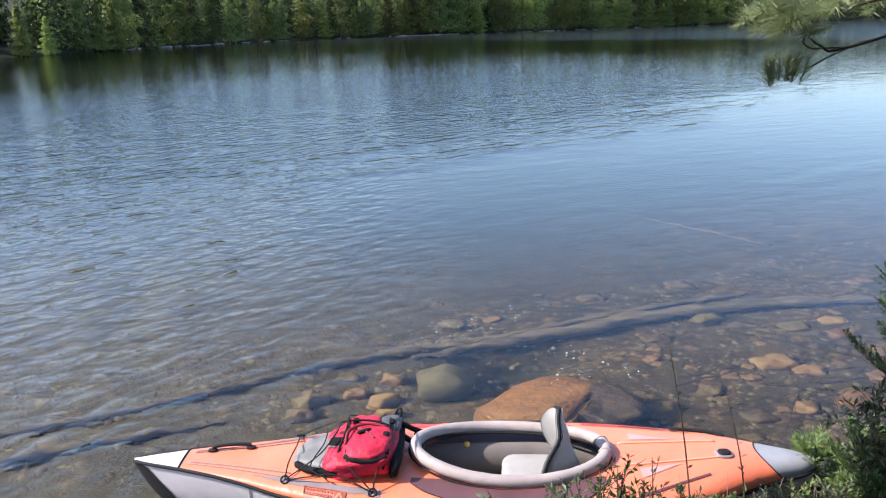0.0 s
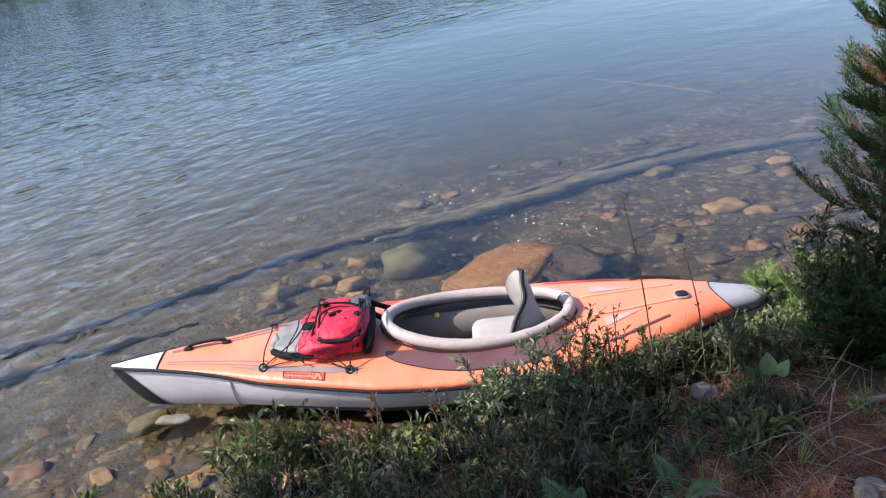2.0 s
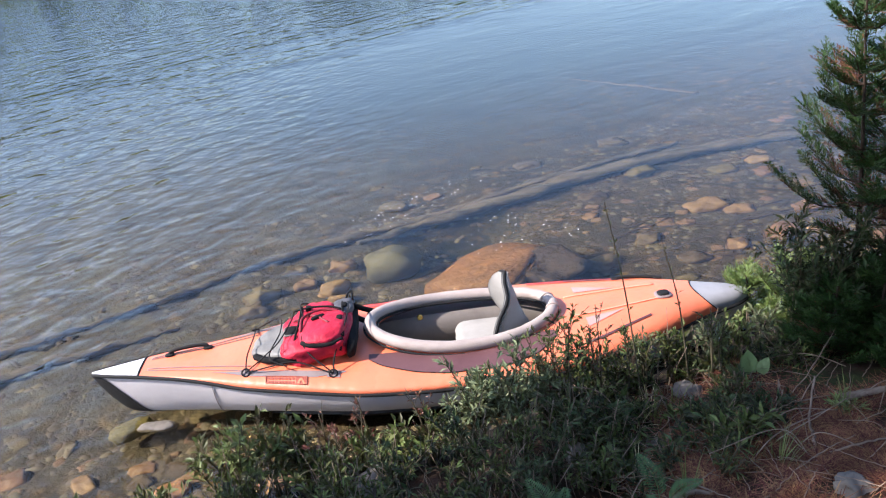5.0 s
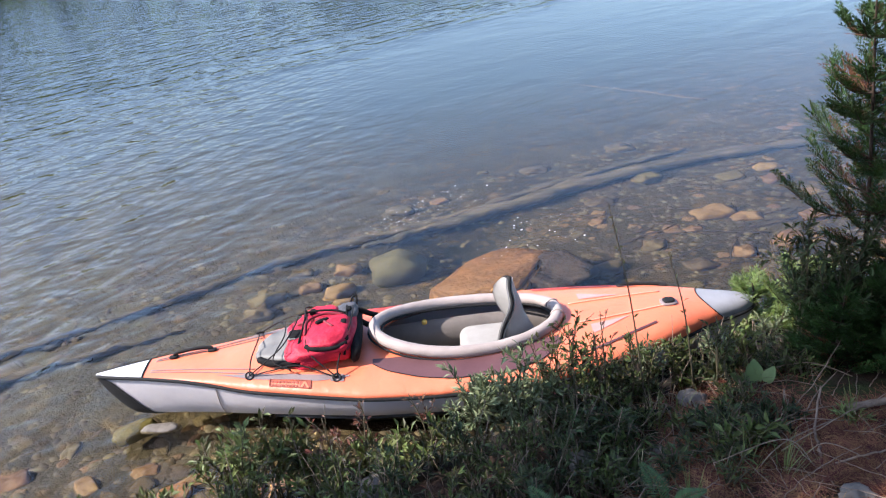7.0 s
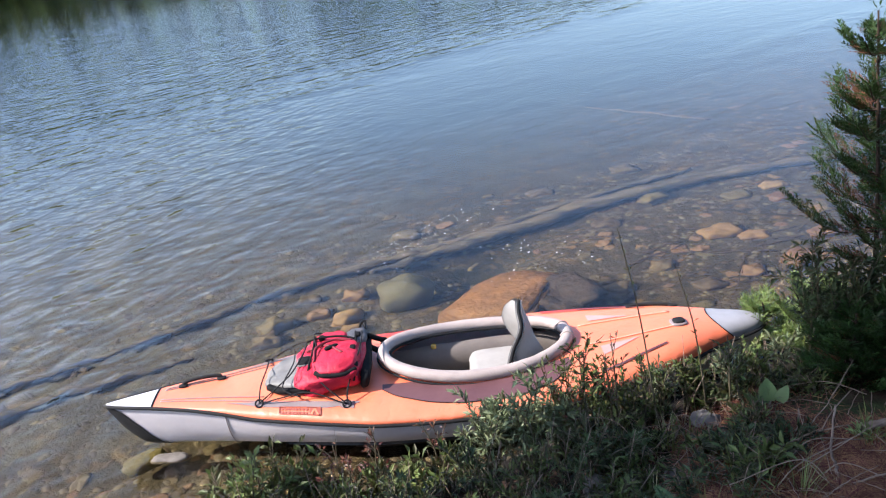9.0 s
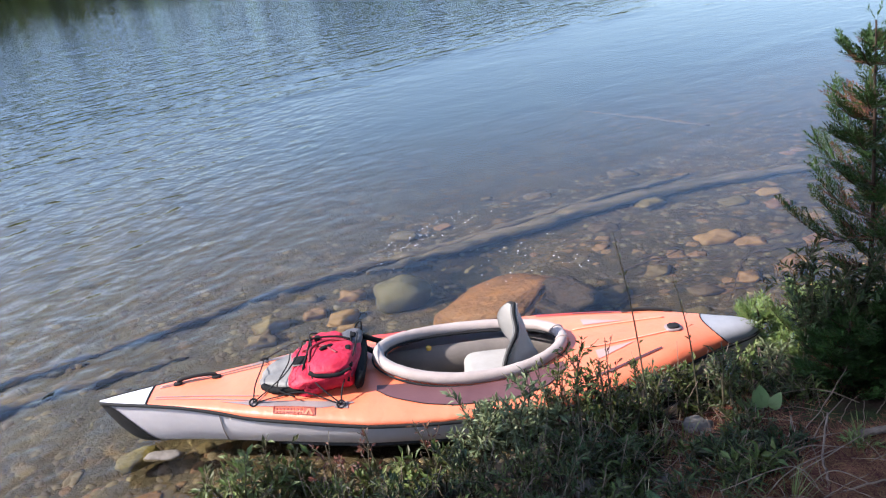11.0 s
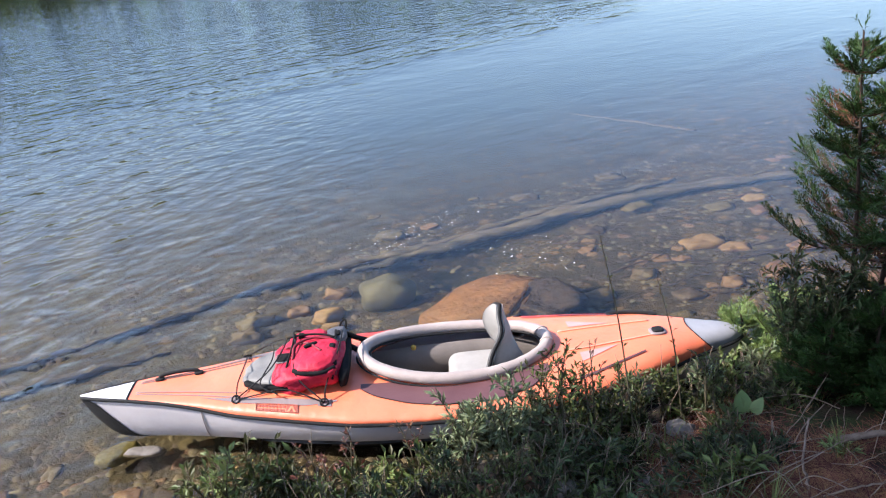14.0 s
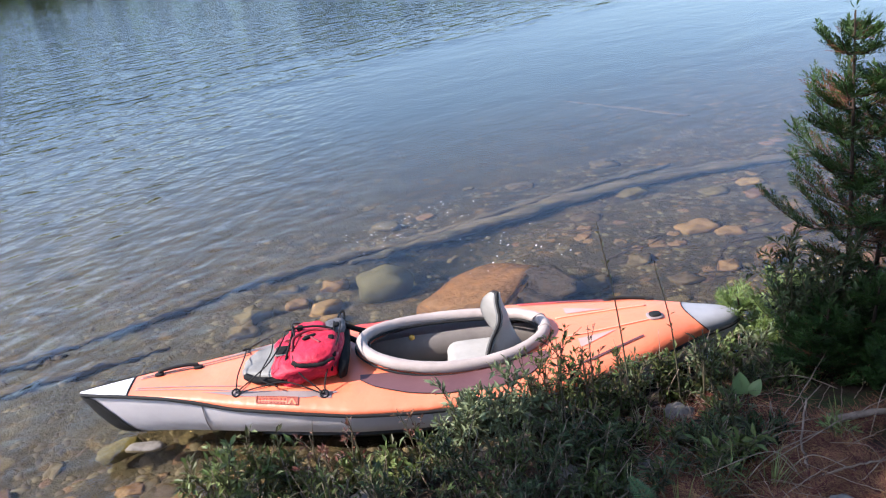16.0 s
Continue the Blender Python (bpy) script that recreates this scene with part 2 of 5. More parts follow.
M["log"] = mat("waterlogged_wood", (0.018, 0.014, 0.011), (0.105, 0.084, 0.069), 9, 0.8, 0.02, 26, stretch=(0.16, 1.6, 1))
M["far_rock"] = mat("far_shore_rock", (0.15, 0.13, 0.11), (0.30, 0.27, 0.23), 1, 0.85, vary=0.3, island=True)


def ground_material():
    """Lake bed dimmed with depth, margin with shade painted in, soil with needle litter, far meadow: by height and
    place.
    """
    m = bpy.data.materials.new("ground_soil_and_lake_bed")
    m.use_nodes = True
    t = m.node_tree
    b = t.nodes["Principled BSDF"]
    co = t.nodes.new("ShaderNodeTexCoord")
    sep = t.nodes.new("ShaderNodeSeparateXYZ")
    t.links.new(co.outputs["Object"], sep.inputs[0])

    def noise_node(scale, detail=6):
        n = t.nodes.new("ShaderNodeTexNoise")
        n.inputs["Scale"].default_value, n.inputs["Detail"].default_value, n.inputs["Roughness"].default_value = scale, detail, 0.65
        t.links.new(co.outputs["Object"], n.inputs["Vector"])
        return n.outputs["Fac"]

    def ramp(fac, stops):
        r = t.nodes.new("ShaderNodeValToRGB")
        while len(r.color_ramp.elements) < len(stops):
            r.color_ramp.elements.new(0.5)
        for e, (p, c) in zip(r.color_ramp.elements, stops):
            e.position, e.color = p, (*c, 1)
        t.links.new(fac, r.inputs[0])
        return r.outputs[0]

    def span(value, lo, hi):
        r = t.nodes.new("ShaderNodeMapRange")
        r.inputs["From Min"].default_value, r.inputs["From Max"].default_value = lo, hi
        t.links.new(value, r.inputs["Value"])
        return r.outputs[0]

    def mix(fac, a, c):
        x = t.nodes.new("ShaderNodeMix")
        x.data_type = "RGBA"
        t.links.new(fac, x.inputs["Factor"])
        t.links.new(a, x.inputs["A"])
        t.links.new(c, x.inputs["B"])
        return x.outputs["Result"]

    vor = t.nodes.new("ShaderNodeTexVoronoi")
    vor.inputs["Scale"].default_value = 16
    t.links.new(co.outputs["Object"], vor.inputs["Vector"])
    vsep = t.nodes.new("ShaderNodeSeparateColor")
    t.links.new(vor.outputs["Color"], vsep.inputs[0])
    gravel = ramp(vsep.outputs[0], [(0.0, (0.017, 0.013, 0.008)), (0.5, (0.038, 0.028, 0.015)), (0.85, (0.066, 0.047, 0.024)), (1.0, (0.11, 0.068, 0.030))])
    silt = ramp(noise_node(1.3), [(0.3, (0.022, 0.018, 0.012)), (0.7, (0.052, 0.042, 0.026))])
    shallow = mix(span(noise_node(2.2), 0.42, 0.6), gravel, silt)
    # bed darkens with depth, standing in for light lost in the water
    deep_dim = ramp(noise_node(0.5), [(0.3, (0.020, 0.030, 0.036)), (0.7, (0.030, 0.040, 0.044))])
    bed = mix(span(sep.outputs["Z"], -0.46, -1.2), shallow, deep_dim)
    abyss_dim = ramp(noise_node(0.2), [(0.3, (0.003, 0.007, 0.006)), (0.7, (0.006, 0.011, 0.009))])
    bed = mix(span(sep.outputs["Z"], -2.0, -4.2), bed, abyss_dim)
    # paler sandy bed off the bow
    sandy = t.nodes.new("ShaderNodeMath")
    sandy.operation = "MULTIPLY"
    t.links.new(span(sep.outputs["X"], 1.0, -2.2), sandy.inputs[0])
    t.links.new(span(noise_node(3.0), 0.25, 0.6), sandy.inputs[1])
    sand = ramp(noise_node(9.0), [(0.3, (0.050, 0.048, 0.038)), (0.7, (0.100, 0.094, 0.072))])
    offshore = t.nodes.new("ShaderNodeMath")
    offshore.operation = "MULTIPLY"
    t.links.new(sandy.outputs[0], offshore.inputs[0])
    near_in = t.nodes.new("ShaderNodeMath")
    near_in.operation = "MULTIPLY"
    t.links.new(span(sep.outputs["Y"], 15, 7), near_in.inputs[0])
    t.links.new(span(sep.outputs["Y"], 3.5, 4.6), near_in.inputs[1])
    t.links.new(near_in.outputs[0], offshore.inputs[1])
    bed = mix(offshore.outputs[0], bed, sand)
    soil = ramp(noise_node(7.0), [(0.3, (0.014, 0.010, 0.007)), (0.55, (0.040, 0.024, 0.016)), (0.75, (0.085, 0.050, 0.034))])
    moss = ramp(noise_node(20.0), [(0.3, (0.02, 0.03, 0.010)), (0.7, (0.05, 0.065, 0.022))])
    soil = mix(span(noise_node(2.4), 0.52, 0.66), soil, moss)
    near = mix(span(sep.outputs["Z"], -0.01, 0.05), bed, soil)
    # shade beside the hull painted in as a near-black band at the water's edge
    edge_shade = ramp(noise_node(14.0), [(0.3, (0.007, 0.006, 0.005)), (0.7, (0.018, 0.014, 0.010))])
    edge_band = span(sep.outputs["Z"], -0.17, -0.07)
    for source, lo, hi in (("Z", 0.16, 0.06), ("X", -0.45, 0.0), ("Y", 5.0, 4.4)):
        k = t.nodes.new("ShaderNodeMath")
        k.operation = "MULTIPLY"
        t.links.new(edge_band, k.inputs[0])
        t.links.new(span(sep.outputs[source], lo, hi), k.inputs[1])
        edge_band = k.outputs[0]
    near = mix(edge_band, near, edge_shade)
    far = ramp(noise_node(0.3), [(0.3, (0.018, 0.025, 0.010)), (0.7, (0.055, 0.055, 0.028))])
    up = t.nodes.new("ShaderNodeMath")
    up.operation = "MULTIPLY"
    t.links.new(span(sep.outputs["Y"], 40, 50), up.inputs[0])
    t.links.new(span(sep.outputs["Z"], -0.02, 0.04), up.inputs[1])
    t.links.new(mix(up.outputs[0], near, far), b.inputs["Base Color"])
    b.inputs["Roughness"].default_value = 0.9
    b.inputs["Specular IOR Level"].default_value = 0.12
    bp = t.nodes.new("ShaderNodeBump")
    bp.inputs["Strength"].default_value, bp.inputs["Distance"].default_value = 1.0, 0.02
    t.links.new(noise_node(30, 8), bp.inputs["Height"])
    t.links.new(bp.outputs[0], b.inputs["Normal"])
    return m


RIPPLE, LAP = 0.031, 0.030  # wave heights, open lake and off the bow


def water_material():
    """Clear lake water: smooth glass with wind ripples as relief in metres."""
    m = bpy.data.materials.new("lake_water")
    m.use_nodes = True
    t = m.node_tree
    t.nodes.remove(t.nodes["Principled BSDF"])
    see = t.nodes.new("ShaderNodeBsdfRefraction")
    see.inputs["IOR"].default_value, see.inputs["Roughness"].default_value = 1.333, 0.028
    see.inputs["Color"].default_value = (0.87, 0.82, 0.61, 1)
    shine = t.nodes.new("ShaderNodeBsdfGlossy")
    gloss = t.nodes.new("ShaderNodeFresnel")
    gloss.inputs["IOR"].default_value = 1.40
    both = t.nodes.new("ShaderNodeMixShader")
    t.links.new(gloss.outputs[0], both.inputs[0])
    t.links.new(see.outputs[0], both.inputs[1])
    t.links.new(shine.outputs[0], both.inputs[2])
    t.links.new(both.outputs[0], t.nodes["Material Output"].inputs[0])
    co = t.nodes.new("ShaderNodeTexCoord")

    def waves(scale, turn, stretch, detail, height):
        mp = t.nodes.new("ShaderNodeMapping")
        mp.vector_type = "TEXTURE"
        mp.inputs["Rotation"].default_value = (0, 0, radians(turn))
        mp.inputs["Scale"].default_value = (1 / stretch, 1, 1)
        t.links.new(co.outputs["Object"], mp.inputs[0])
        n = t.nodes.new("ShaderNodeTexNoise")
        n.inputs["Scale"].default_value, n.inputs["Detail"].default_value = scale, detail
        n.inputs["Roughness"].default_value, n.inputs["Distortion"].default_value = 0.4, 0.3
        t.links.new(mp.outputs[0], n.inputs["Vector"])
        k = t.nodes.new("ShaderNodeMath")
        k.operation = "MULTIPLY"
        k.inputs[1].default_value = height
        t.links.new(n.outputs["Fac"], k.inputs[0])
        return k.outputs[0]

    def add(a, b, op="ADD"):
        k = t.nodes.new("ShaderNodeMath")
        k.operation = op
        t.links.new(a, k.inputs[0])
        t.links.new(b, k.inputs[1])
        return k.outputs[0]

    def ramp(value, reach, stops):
        k = t.nodes.new("ShaderNodeMath")
        k.operation = "MULTIPLY"
        k.inputs[1].default_value = 1 / reach
        t.links.new(value, k.inputs[0])
        r = t.nodes.new("ShaderNodeValToRGB")
        while len(r.color_ramp.elements) < len(stops):
            r.color_ramp.elements.new(0.5)
        for e, (p, v) in zip(r.color_ramp.elements, stops):
            e.position, e.color = p / reach, (v, v, v, 1)
        r.color_ramp.interpolation = "EASE"
        t.links.new(k.outputs[0], r.inputs[0])
        return r.outputs[0]

    def span(value, lo, hi, a=0.0, b=1.0):
        r = t.nodes.new("ShaderNodeMapRange")
        r.inputs["From Min"].default_value, r.inputs["From Max"].default_value = lo, hi
        r.inputs["To Min"].default_value, r.inputs["To Max"].default_value = a, b
        t.links.new(value, r.inputs["Value"])
        return r.outputs[0]

    sep = t.nodes.new("ShaderNodeSeparateXYZ")
    t.links.new(co.outputs["Object"], sep.inputs[0])
    t.links.new(span(sep.outputs["X"], 0.2, -1.2, 0.028, 0.055), see.inputs["Roughness"])
    # distance across the wind, from the sheltered bank towards the open lake
    across = t.nodes.new("ShaderNodeVectorMath")
    across.operation = "DOT_PRODUCT"
    across.inputs[1].default_value = (-0.69, 0.72, 0)
    t.links.new(co.outputs["Object"], across.inputs[0])
    open_lake = add(across.outputs["Value"], add(waves(0.35, 43, 0.3, 3, 5.0), waves(0.9, 40, 0.45, 3, 4.4)))
    # wind ripples on the open water, crests slanting away from the bank
    ripples = add(add(waves(5.4, 40, 0.42, 2, RIPPLE), waves(10.0, 28, 0.5, 2, RIPPLE * 0.34)), waves(1.6, 20, 0.5, 1, RIPPLE * 0.6))
    windy = add(ramp(open_lake, 100, [(12.6, 0.0), (16.4, 1.0), (27, 0.9), (42, 0.36), (100, 0.22)]), span(sep.outputs["X"], 5.0, 14.0, 1.0, 0.30), "MULTIPLY")
    # rounded lapping waves off the bow, dying out in the lee of the kayak
    lapping = add(waves(5.6, 48, 0.66, 1, LAP), waves(12.0, 5, 0.8, 1, LAP * 0.30))
    lee = add(span(sep.outputs["X"], 0.9, -1.6, 0.08, 1.0), ramp(open_lake, 100, [(4.4, 0.95), (8.0, 1.0), (13.5, 0.75), (21, 0.0)]), "MULTIPLY")
    # faint ruffling everywhere, stronger under the far shore
    faint = add(waves(3.2, 20, 0.35, 2, 0.006), waves(8.0, 30, 0.5, 2, 0.0012))
    ruffle = add(waves(7.5, 46, 0.7, 1, 0.022), waves(15, 12, 0.7, 2, 0.0085))
    far = ramp(sep.outputs["Y"], 160, [(20, 0.0), (40, 0.08), (110, 0.08), (125, 0.28)])
    beside = t.nodes.new("ShaderNodeVectorMath")
    beside.operation = "DOT_PRODUCT"
    beside.inputs[1].default_value = (-0.51, 0.86, 0)
    t.links.new(co.outputs["Object"], beside.inputs[0])
    off = t.nodes.new("ShaderNodeMath")
    off.operation = "SUBTRACT"
    off.inputs[1].default_value = 7.25
    t.links.new(add(beside.outputs["Value"], waves(0.5, 30, 0.5, 2, 1.0)), off.inputs[0])
    away = t.nodes.new("ShaderNodeMath")
    away.operation = "ABSOLUTE"
    t.links.new(off.outputs[0], away.inputs[0])
    streak = add(add(span(away.outputs[0], 0.40, 0.05), span(sep.outputs["X"], 4.2, 6.0), "MULTIPLY"), waves(6.0, 30, 0.35, 2, 0.007), "MULTIPLY")
    ruffle_far = add(add(ruffle, far, "MULTIPLY"), streak)
    surface = add(add(add(ripples, windy, "MULTIPLY"), add(lapping, lee, "MULTIPLY")), add(faint, ruffle_far))
    # wind-ruffled belt under the far shore: ripples too small to see singly
    belt = add(add(sep.outputs["Y"], waves(0.03, 10, 0.4, 2, 60.0)), span(sep.outputs["X"], 5, 45, 0, 60))
    t.links.new(span(belt, 112, 150, 0.03, 0.11), shine.inputs["Roughness"])
    bp = t.nodes.new("ShaderNodeBump")
    bp.inputs["Strength"].default_value, bp.inputs["Distance"].default_value = 1.0, 1.0
    t.links.new(surface, bp.inputs["Height"])
    for n in (see, shine, gloss):
        t.links.new(bp.outputs[0], n.inputs["Normal"])
    return m


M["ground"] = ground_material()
M["water"] = water_material()

# ---- ground, one sheet from the lake bed over the bank to the far shore ----
near_shore = smooth_table([-30, -6, -1.4, 0.4, 2.0, 3.2, 5, 9, 30], [0.5, 2.4, 3.15, 3.50, 3.95, 4.45, 5.3, 7.0, 14], -30, 30)
far_shore = smooth_table([-400, -150, -60, -41, -38, -28, -12, 8, 22, 40, 62, 120, 400],
                         [-60, 0, 50, 76, 102, 126, 145, 158, 166, 176, 192, 225, 340], -400, 400, 3000, 3)
bed_depth = smooth_table([0, 0.25, 1.0, 2.2, 3.2, 5, 8, 14, 30, 60], [0, -0.10, -0.24, -0.36, -0.50, -0.80, -1.35, -2.4, -5, -8], 0, 60, 900, 2)
bank_rise = smooth_table([0, 0.12, 0.5, 1.0, 1.8, 2.6, 4, 8, 40], [0, 0.10, 0.22, 0.34, 0.50, 0.60, 0.70, 1.2, 6], 0, 40, 900, 2)
far_rise = smooth_table([0, 2, 8, 30, 80, 300, 1500], [0, 0.12, 0.5, 2.4, 9, 26, 30], 0, 1500, 4000, 3)


LOG_LINE = [(-4.2, 4.55), (-2.07, 5.25), (-1.46, 5.53), (-0.78, 5.92), (0.02, 6.23), (0.88, 6.40), (1.84, 6.62), (2.87, 6.86), (3.82, 6.90), (4.6, 6.85)]


def ground_z(x, y):
    d = y - float(near_shore(x))
    if d <= 0:
        z = float(bank_rise(-d))
    else:
        e = float(far_shore(x)) - y
        z = float(far_rise(-e)) if e <= 0 else float(bed_depth(min(d, e * 1.2)))
    if abs(x) < 12 and -3 < y < 12:
        # hollow by the trunk, sunk so the depth colour darkens it like shade
        z -= 0.46 * math.exp(-((x - 1.0) / 0.5) ** 2 - ((y - 6.03 - 0.25 * (x - 1.0)) / 0.23) ** 2)
        # furrow along the logs, added for the dark of their shadow
        if -4.2 < x < 4.6:
            off = y - float(np.interp(x, [p[0] for p in LOG_LINE], [p[1] for p in LOG_LINE])) + 0.17
            z -= float(np.interp(x, [-1.5, 0.5], [0.06, 0.13])) * math.exp(-(off / 0.10) ** 2) * (0.6 + 0.8 * noise.noise((x * 1.3, 4.0, 0)))
        r = 0.035 * noise.noise((x * 1.7, y * 1.7, 3.0)) + 0.018 * noise.noise((x * 5, y * 5, 9.0))
        z += r * min(1.0, 0.25 + abs(d) * 1.5)
    return z


def spaced(lo, hi, step, reach, growth):
    a, s, out = hi, step, list(np.arange(lo, hi + 1e-6, step))
    while a < reach:
        s *= growth
        a += s
        out.append(a)
    b, s = lo, step
    while b > -reach:
        s *= growth
        b -= s
        out.insert(0, b)
    return out


gx = spaced(-4.0, 6.0, 0.07, 1500, 1.10)
gy = sorted(set(np.round(spaced(0.0, 8.5, 0.07, 1500, 1.10), 3)) | set(np.arange(60, 240, 3.0)))
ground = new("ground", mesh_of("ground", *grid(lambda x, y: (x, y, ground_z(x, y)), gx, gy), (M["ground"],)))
tagged(ground, "stony lake bed rising to a needle-strewn bank", "ground", kind="structure")


water = new("water", mesh_of("water", *grid(lambda x, y: (x, y, 0.0), np.linspace(-900, 900, 19), np.linspace(-20, 900, 24)), (M["water"],)))
water.visible_shadow = False
tagged(water, "clear rippled lake water over a stony bed", "water", kind="structure")


# ---- inflatable kayak ----
KX, KY, KTURN, HALF, TAIL = 0.548, 4.127, -2.07, 1.575, 1.585  # middle, turn, bow and stern ends
us_k = [-1.575, -1.54, -1.45, -1.35, -1.0, -0.75, -0.55, -0.3, 0, 0.3, 0.55, 0.8, 1.1, 1.3, 1.42, 1.50, 1.55, 1.585]
k_w = smooth_table(us_k, [0.006, 0.022, 0.048, 0.074, 0.170, 0.255, 0.315, 0.375, 0.405, 0.410, 0.395, 0.345, 0.245, 0.150, 0.100, 0.074, 0.050, 0.008], -HALF, TAIL, 400, 2)
k_top = smooth_table([-1.575, -1.35, -1.0, -0.6, -0.2, 0.3, 0.8, 1.2, 1.45, 1.55, 1.585], [0.264, 0.270, 0.276, 0.280, 0.262, 0.255, 0.275, 0.285, 0.266, 0.258, 0.244], -HALF, TAIL, 400, 3)
k_mid = smooth_table([-1.575, -1.35, -1.15, -1.0, -0.85, -0.6, -0.2, 0.3, 0.8, 1.2, 1.45, 1.585], [0.258, 0.262, 0.260, 0.248, 0.230, 0.225, 0.206, 0.196, 0.190, 0.196, 0.204, 0.212], -HALF, TAIL, 400, 2)
k_bot = smooth_table([-1.575, -1.525, -1.45, -1.36, -0.9, 0, 1.1, 1.36, 1.52, 1.585], [0.240, 0.13, 0.035, 0.018, 0.0, -0.02, -0.02, 0.0, 0.09, 0.18], -HALF, TAIL, 400, 1)
k_off = smooth_table([-1.575, -1.3, -1.0, -0.6, 0.5, 0.8, 1.1, 1.3, 1.5, 1.585], [0, -0.006, -0.012, -0.006, 0, 0.008, 0.026, 0.028, 0.018, 0.0], -HALF, TAIL, 400, 2)


def spow(v, p):
    return math.copysign(abs(v) ** p, v)


def deck(u, t, lift=0.0):
    """Top skin: t runs from the near gunwale (-1) over the ridge to the far one (1)."""
    a = t * radians(99)
    w, top, mid = float(k_w(u)), float(k_top(u)), float(k_mid(u))
    y = (w + lift) * spow(math.sin(a), 0.80)
    z = mid + (top - mid + lift) * spow(math.cos(a), 0.85)
    return Vector((u, y + float(k_off(u)), z))


def hull(u, t, lift=0.0):
    """Bottom skin: t runs from the near gunwale (-1) round the keel to the far one (1)."""
    g = deck(u, 1.0)
    bot = min(float(k_bot(u)), g.z - 0.004)
    a = (1 - abs(t)) * math.pi / 2
    y = math.copysign((g.y - float(k_off(u)) + lift) * math.cos(a) ** 0.85 if abs(t) > 1e-6 else 0.0, t)
    z = g.z + (bot - lift - g.z) * math.sin(a) ** 0.85
    return Vector((u, y + float(k_off(u)), z))


def patch(surface, u0, u1, t0, t1, nu, nv, lift=0.003):
    """A piece of the skin, lifted off it; t0 and t1 are functions of u."""
    def at(u, f):
        return surface(u, lerp(t0(u), t1(u), f), lift)
    return grid(at, np.linspace(u0, u1, nu), np.linspace(0, 1, nv))


kayak = thing("kayak", (KX, KY, 0), "orange and grey inflatable kayak moored at the bank, empty cockpit", "kayak", turn=KTURN)
CU, CV, CA, CB, CZ = 0.192, 0.024, 0.440, 0.234, 0.288  # cockpit ring: centre, half length, half width, height


def cockpit(u, y):
    return ((u - CU) / (CA - 0.012)) ** 2 + ((y - CV) / (CB - 0.012)) ** 2


def aft_seam(t):
    """Where the deck meets the stern cap, slanting back down the sides."""
    return 1.315 + 0.10 * abs(t) ** 1.4


def deck_mesh():
    us, ts = np.linspace(-1.335, 1.345, 136), np.linspace(-1, 1, 61)
    verts, faces = grid(lambda u, t: deck(u if u < 1 else 1 + (u - 1) * (aft_seam(t) - 1) / 0.345, t), us, ts)
    keep = []
    for f in faces:
        c = sum((verts[i] for i in f), Vector()) / 4
        if cockpit(c.x, c.y) > 1:
            keep.append(f)
    edges = {}
    for f in keep:
        for a, b in zip(f, f[1:] + f[:1]):
            edges[frozenset((a, b))] = edges.get(frozenset((a, b)), 0) + 1
    for e, n in edges.items():
        if n == 1:
            for i in e:
                v = verts[i]
                if cockpit(v.x, v.y) < 1.6 and abs(v.x - CU) < CA + 0.05 and abs(v.y) < CB + 0.05:
                    k = 1 / math.sqrt(max(cockpit(v.x, v.y), 0.2))
                    v.x, v.y = CU + (v.x - CU) * k, CV + (v.y - CV) * k
    return verts, keep


skin = part("deck", deck_mesh(), M["deck"], kayak, "orange coated fabric deck")
part("hull", grid(lambda u, t: hull(u, t), np.linspace(-HALF, TAIL, 144), np.linspace(-1, 1, 41)), M["hull"], kayak, "grey rubberised hull")
part("bow_cap", grid(lambda u, t: deck(u, t), np.linspace(-HALF, -1.335, 24), np.linspace(-1, 1, 31)), M["cap"], kayak, "pale grey bow cap")
part("stern_cap", grid(lambda f, t: deck(lerp(aft_seam(t), TAIL, f), t), np.linspace(0, 1, 24), np.linspace(-1, 1, 31)), M["stern_cap"], kayak, "grey stern cap")
for end, thick in ((lambda t: -1.335, 0.005), (aft_seam, 0.0028)):
    part("seam_tape", tube([deck(end(t), t, 0.001) for t in np.linspace(-1, 1, 40)], thick, 6), M["black"], kayak)
for s in (-1, 1):
    part("piping", tube([deck(u, s * 0.99, 0.004) for u in np.linspace(-HALF + 0.004, TAIL - 0.004, 150)], 0.0085, 8), M["black"], kayak, "black edge piping")
part("keel_guard", patch(hull, -1.572, -1.27, lambda u: -float(np.interp(u, [-1.575, -1.5, -1.42, -1.34, -1.27], [1.0, 0.93, 0.72, 0.36, 0.05])),
                         lambda u: float(np.interp(u, [-1.575, -1.5, -1.42, -1.34, -1.27], [1.0, 0.93, 0.72, 0.36, 0.05])), 30, 15, 0.004), M["black"], kayak, "black rubber bow guard")
part("hull_seam", tube([hull(-0.98, t, 0.003) for t in np.linspace(-0.98, 0.98, 60)], 0.0022, 6), M["grey_panel"], kayak)

part("stern_tip", patch(deck, 1.572, 1.584, lambda u: -1.0, lambda u: 1.0, 8, 15, 0.003), M["black"], kayak, "black rubber stern tip")

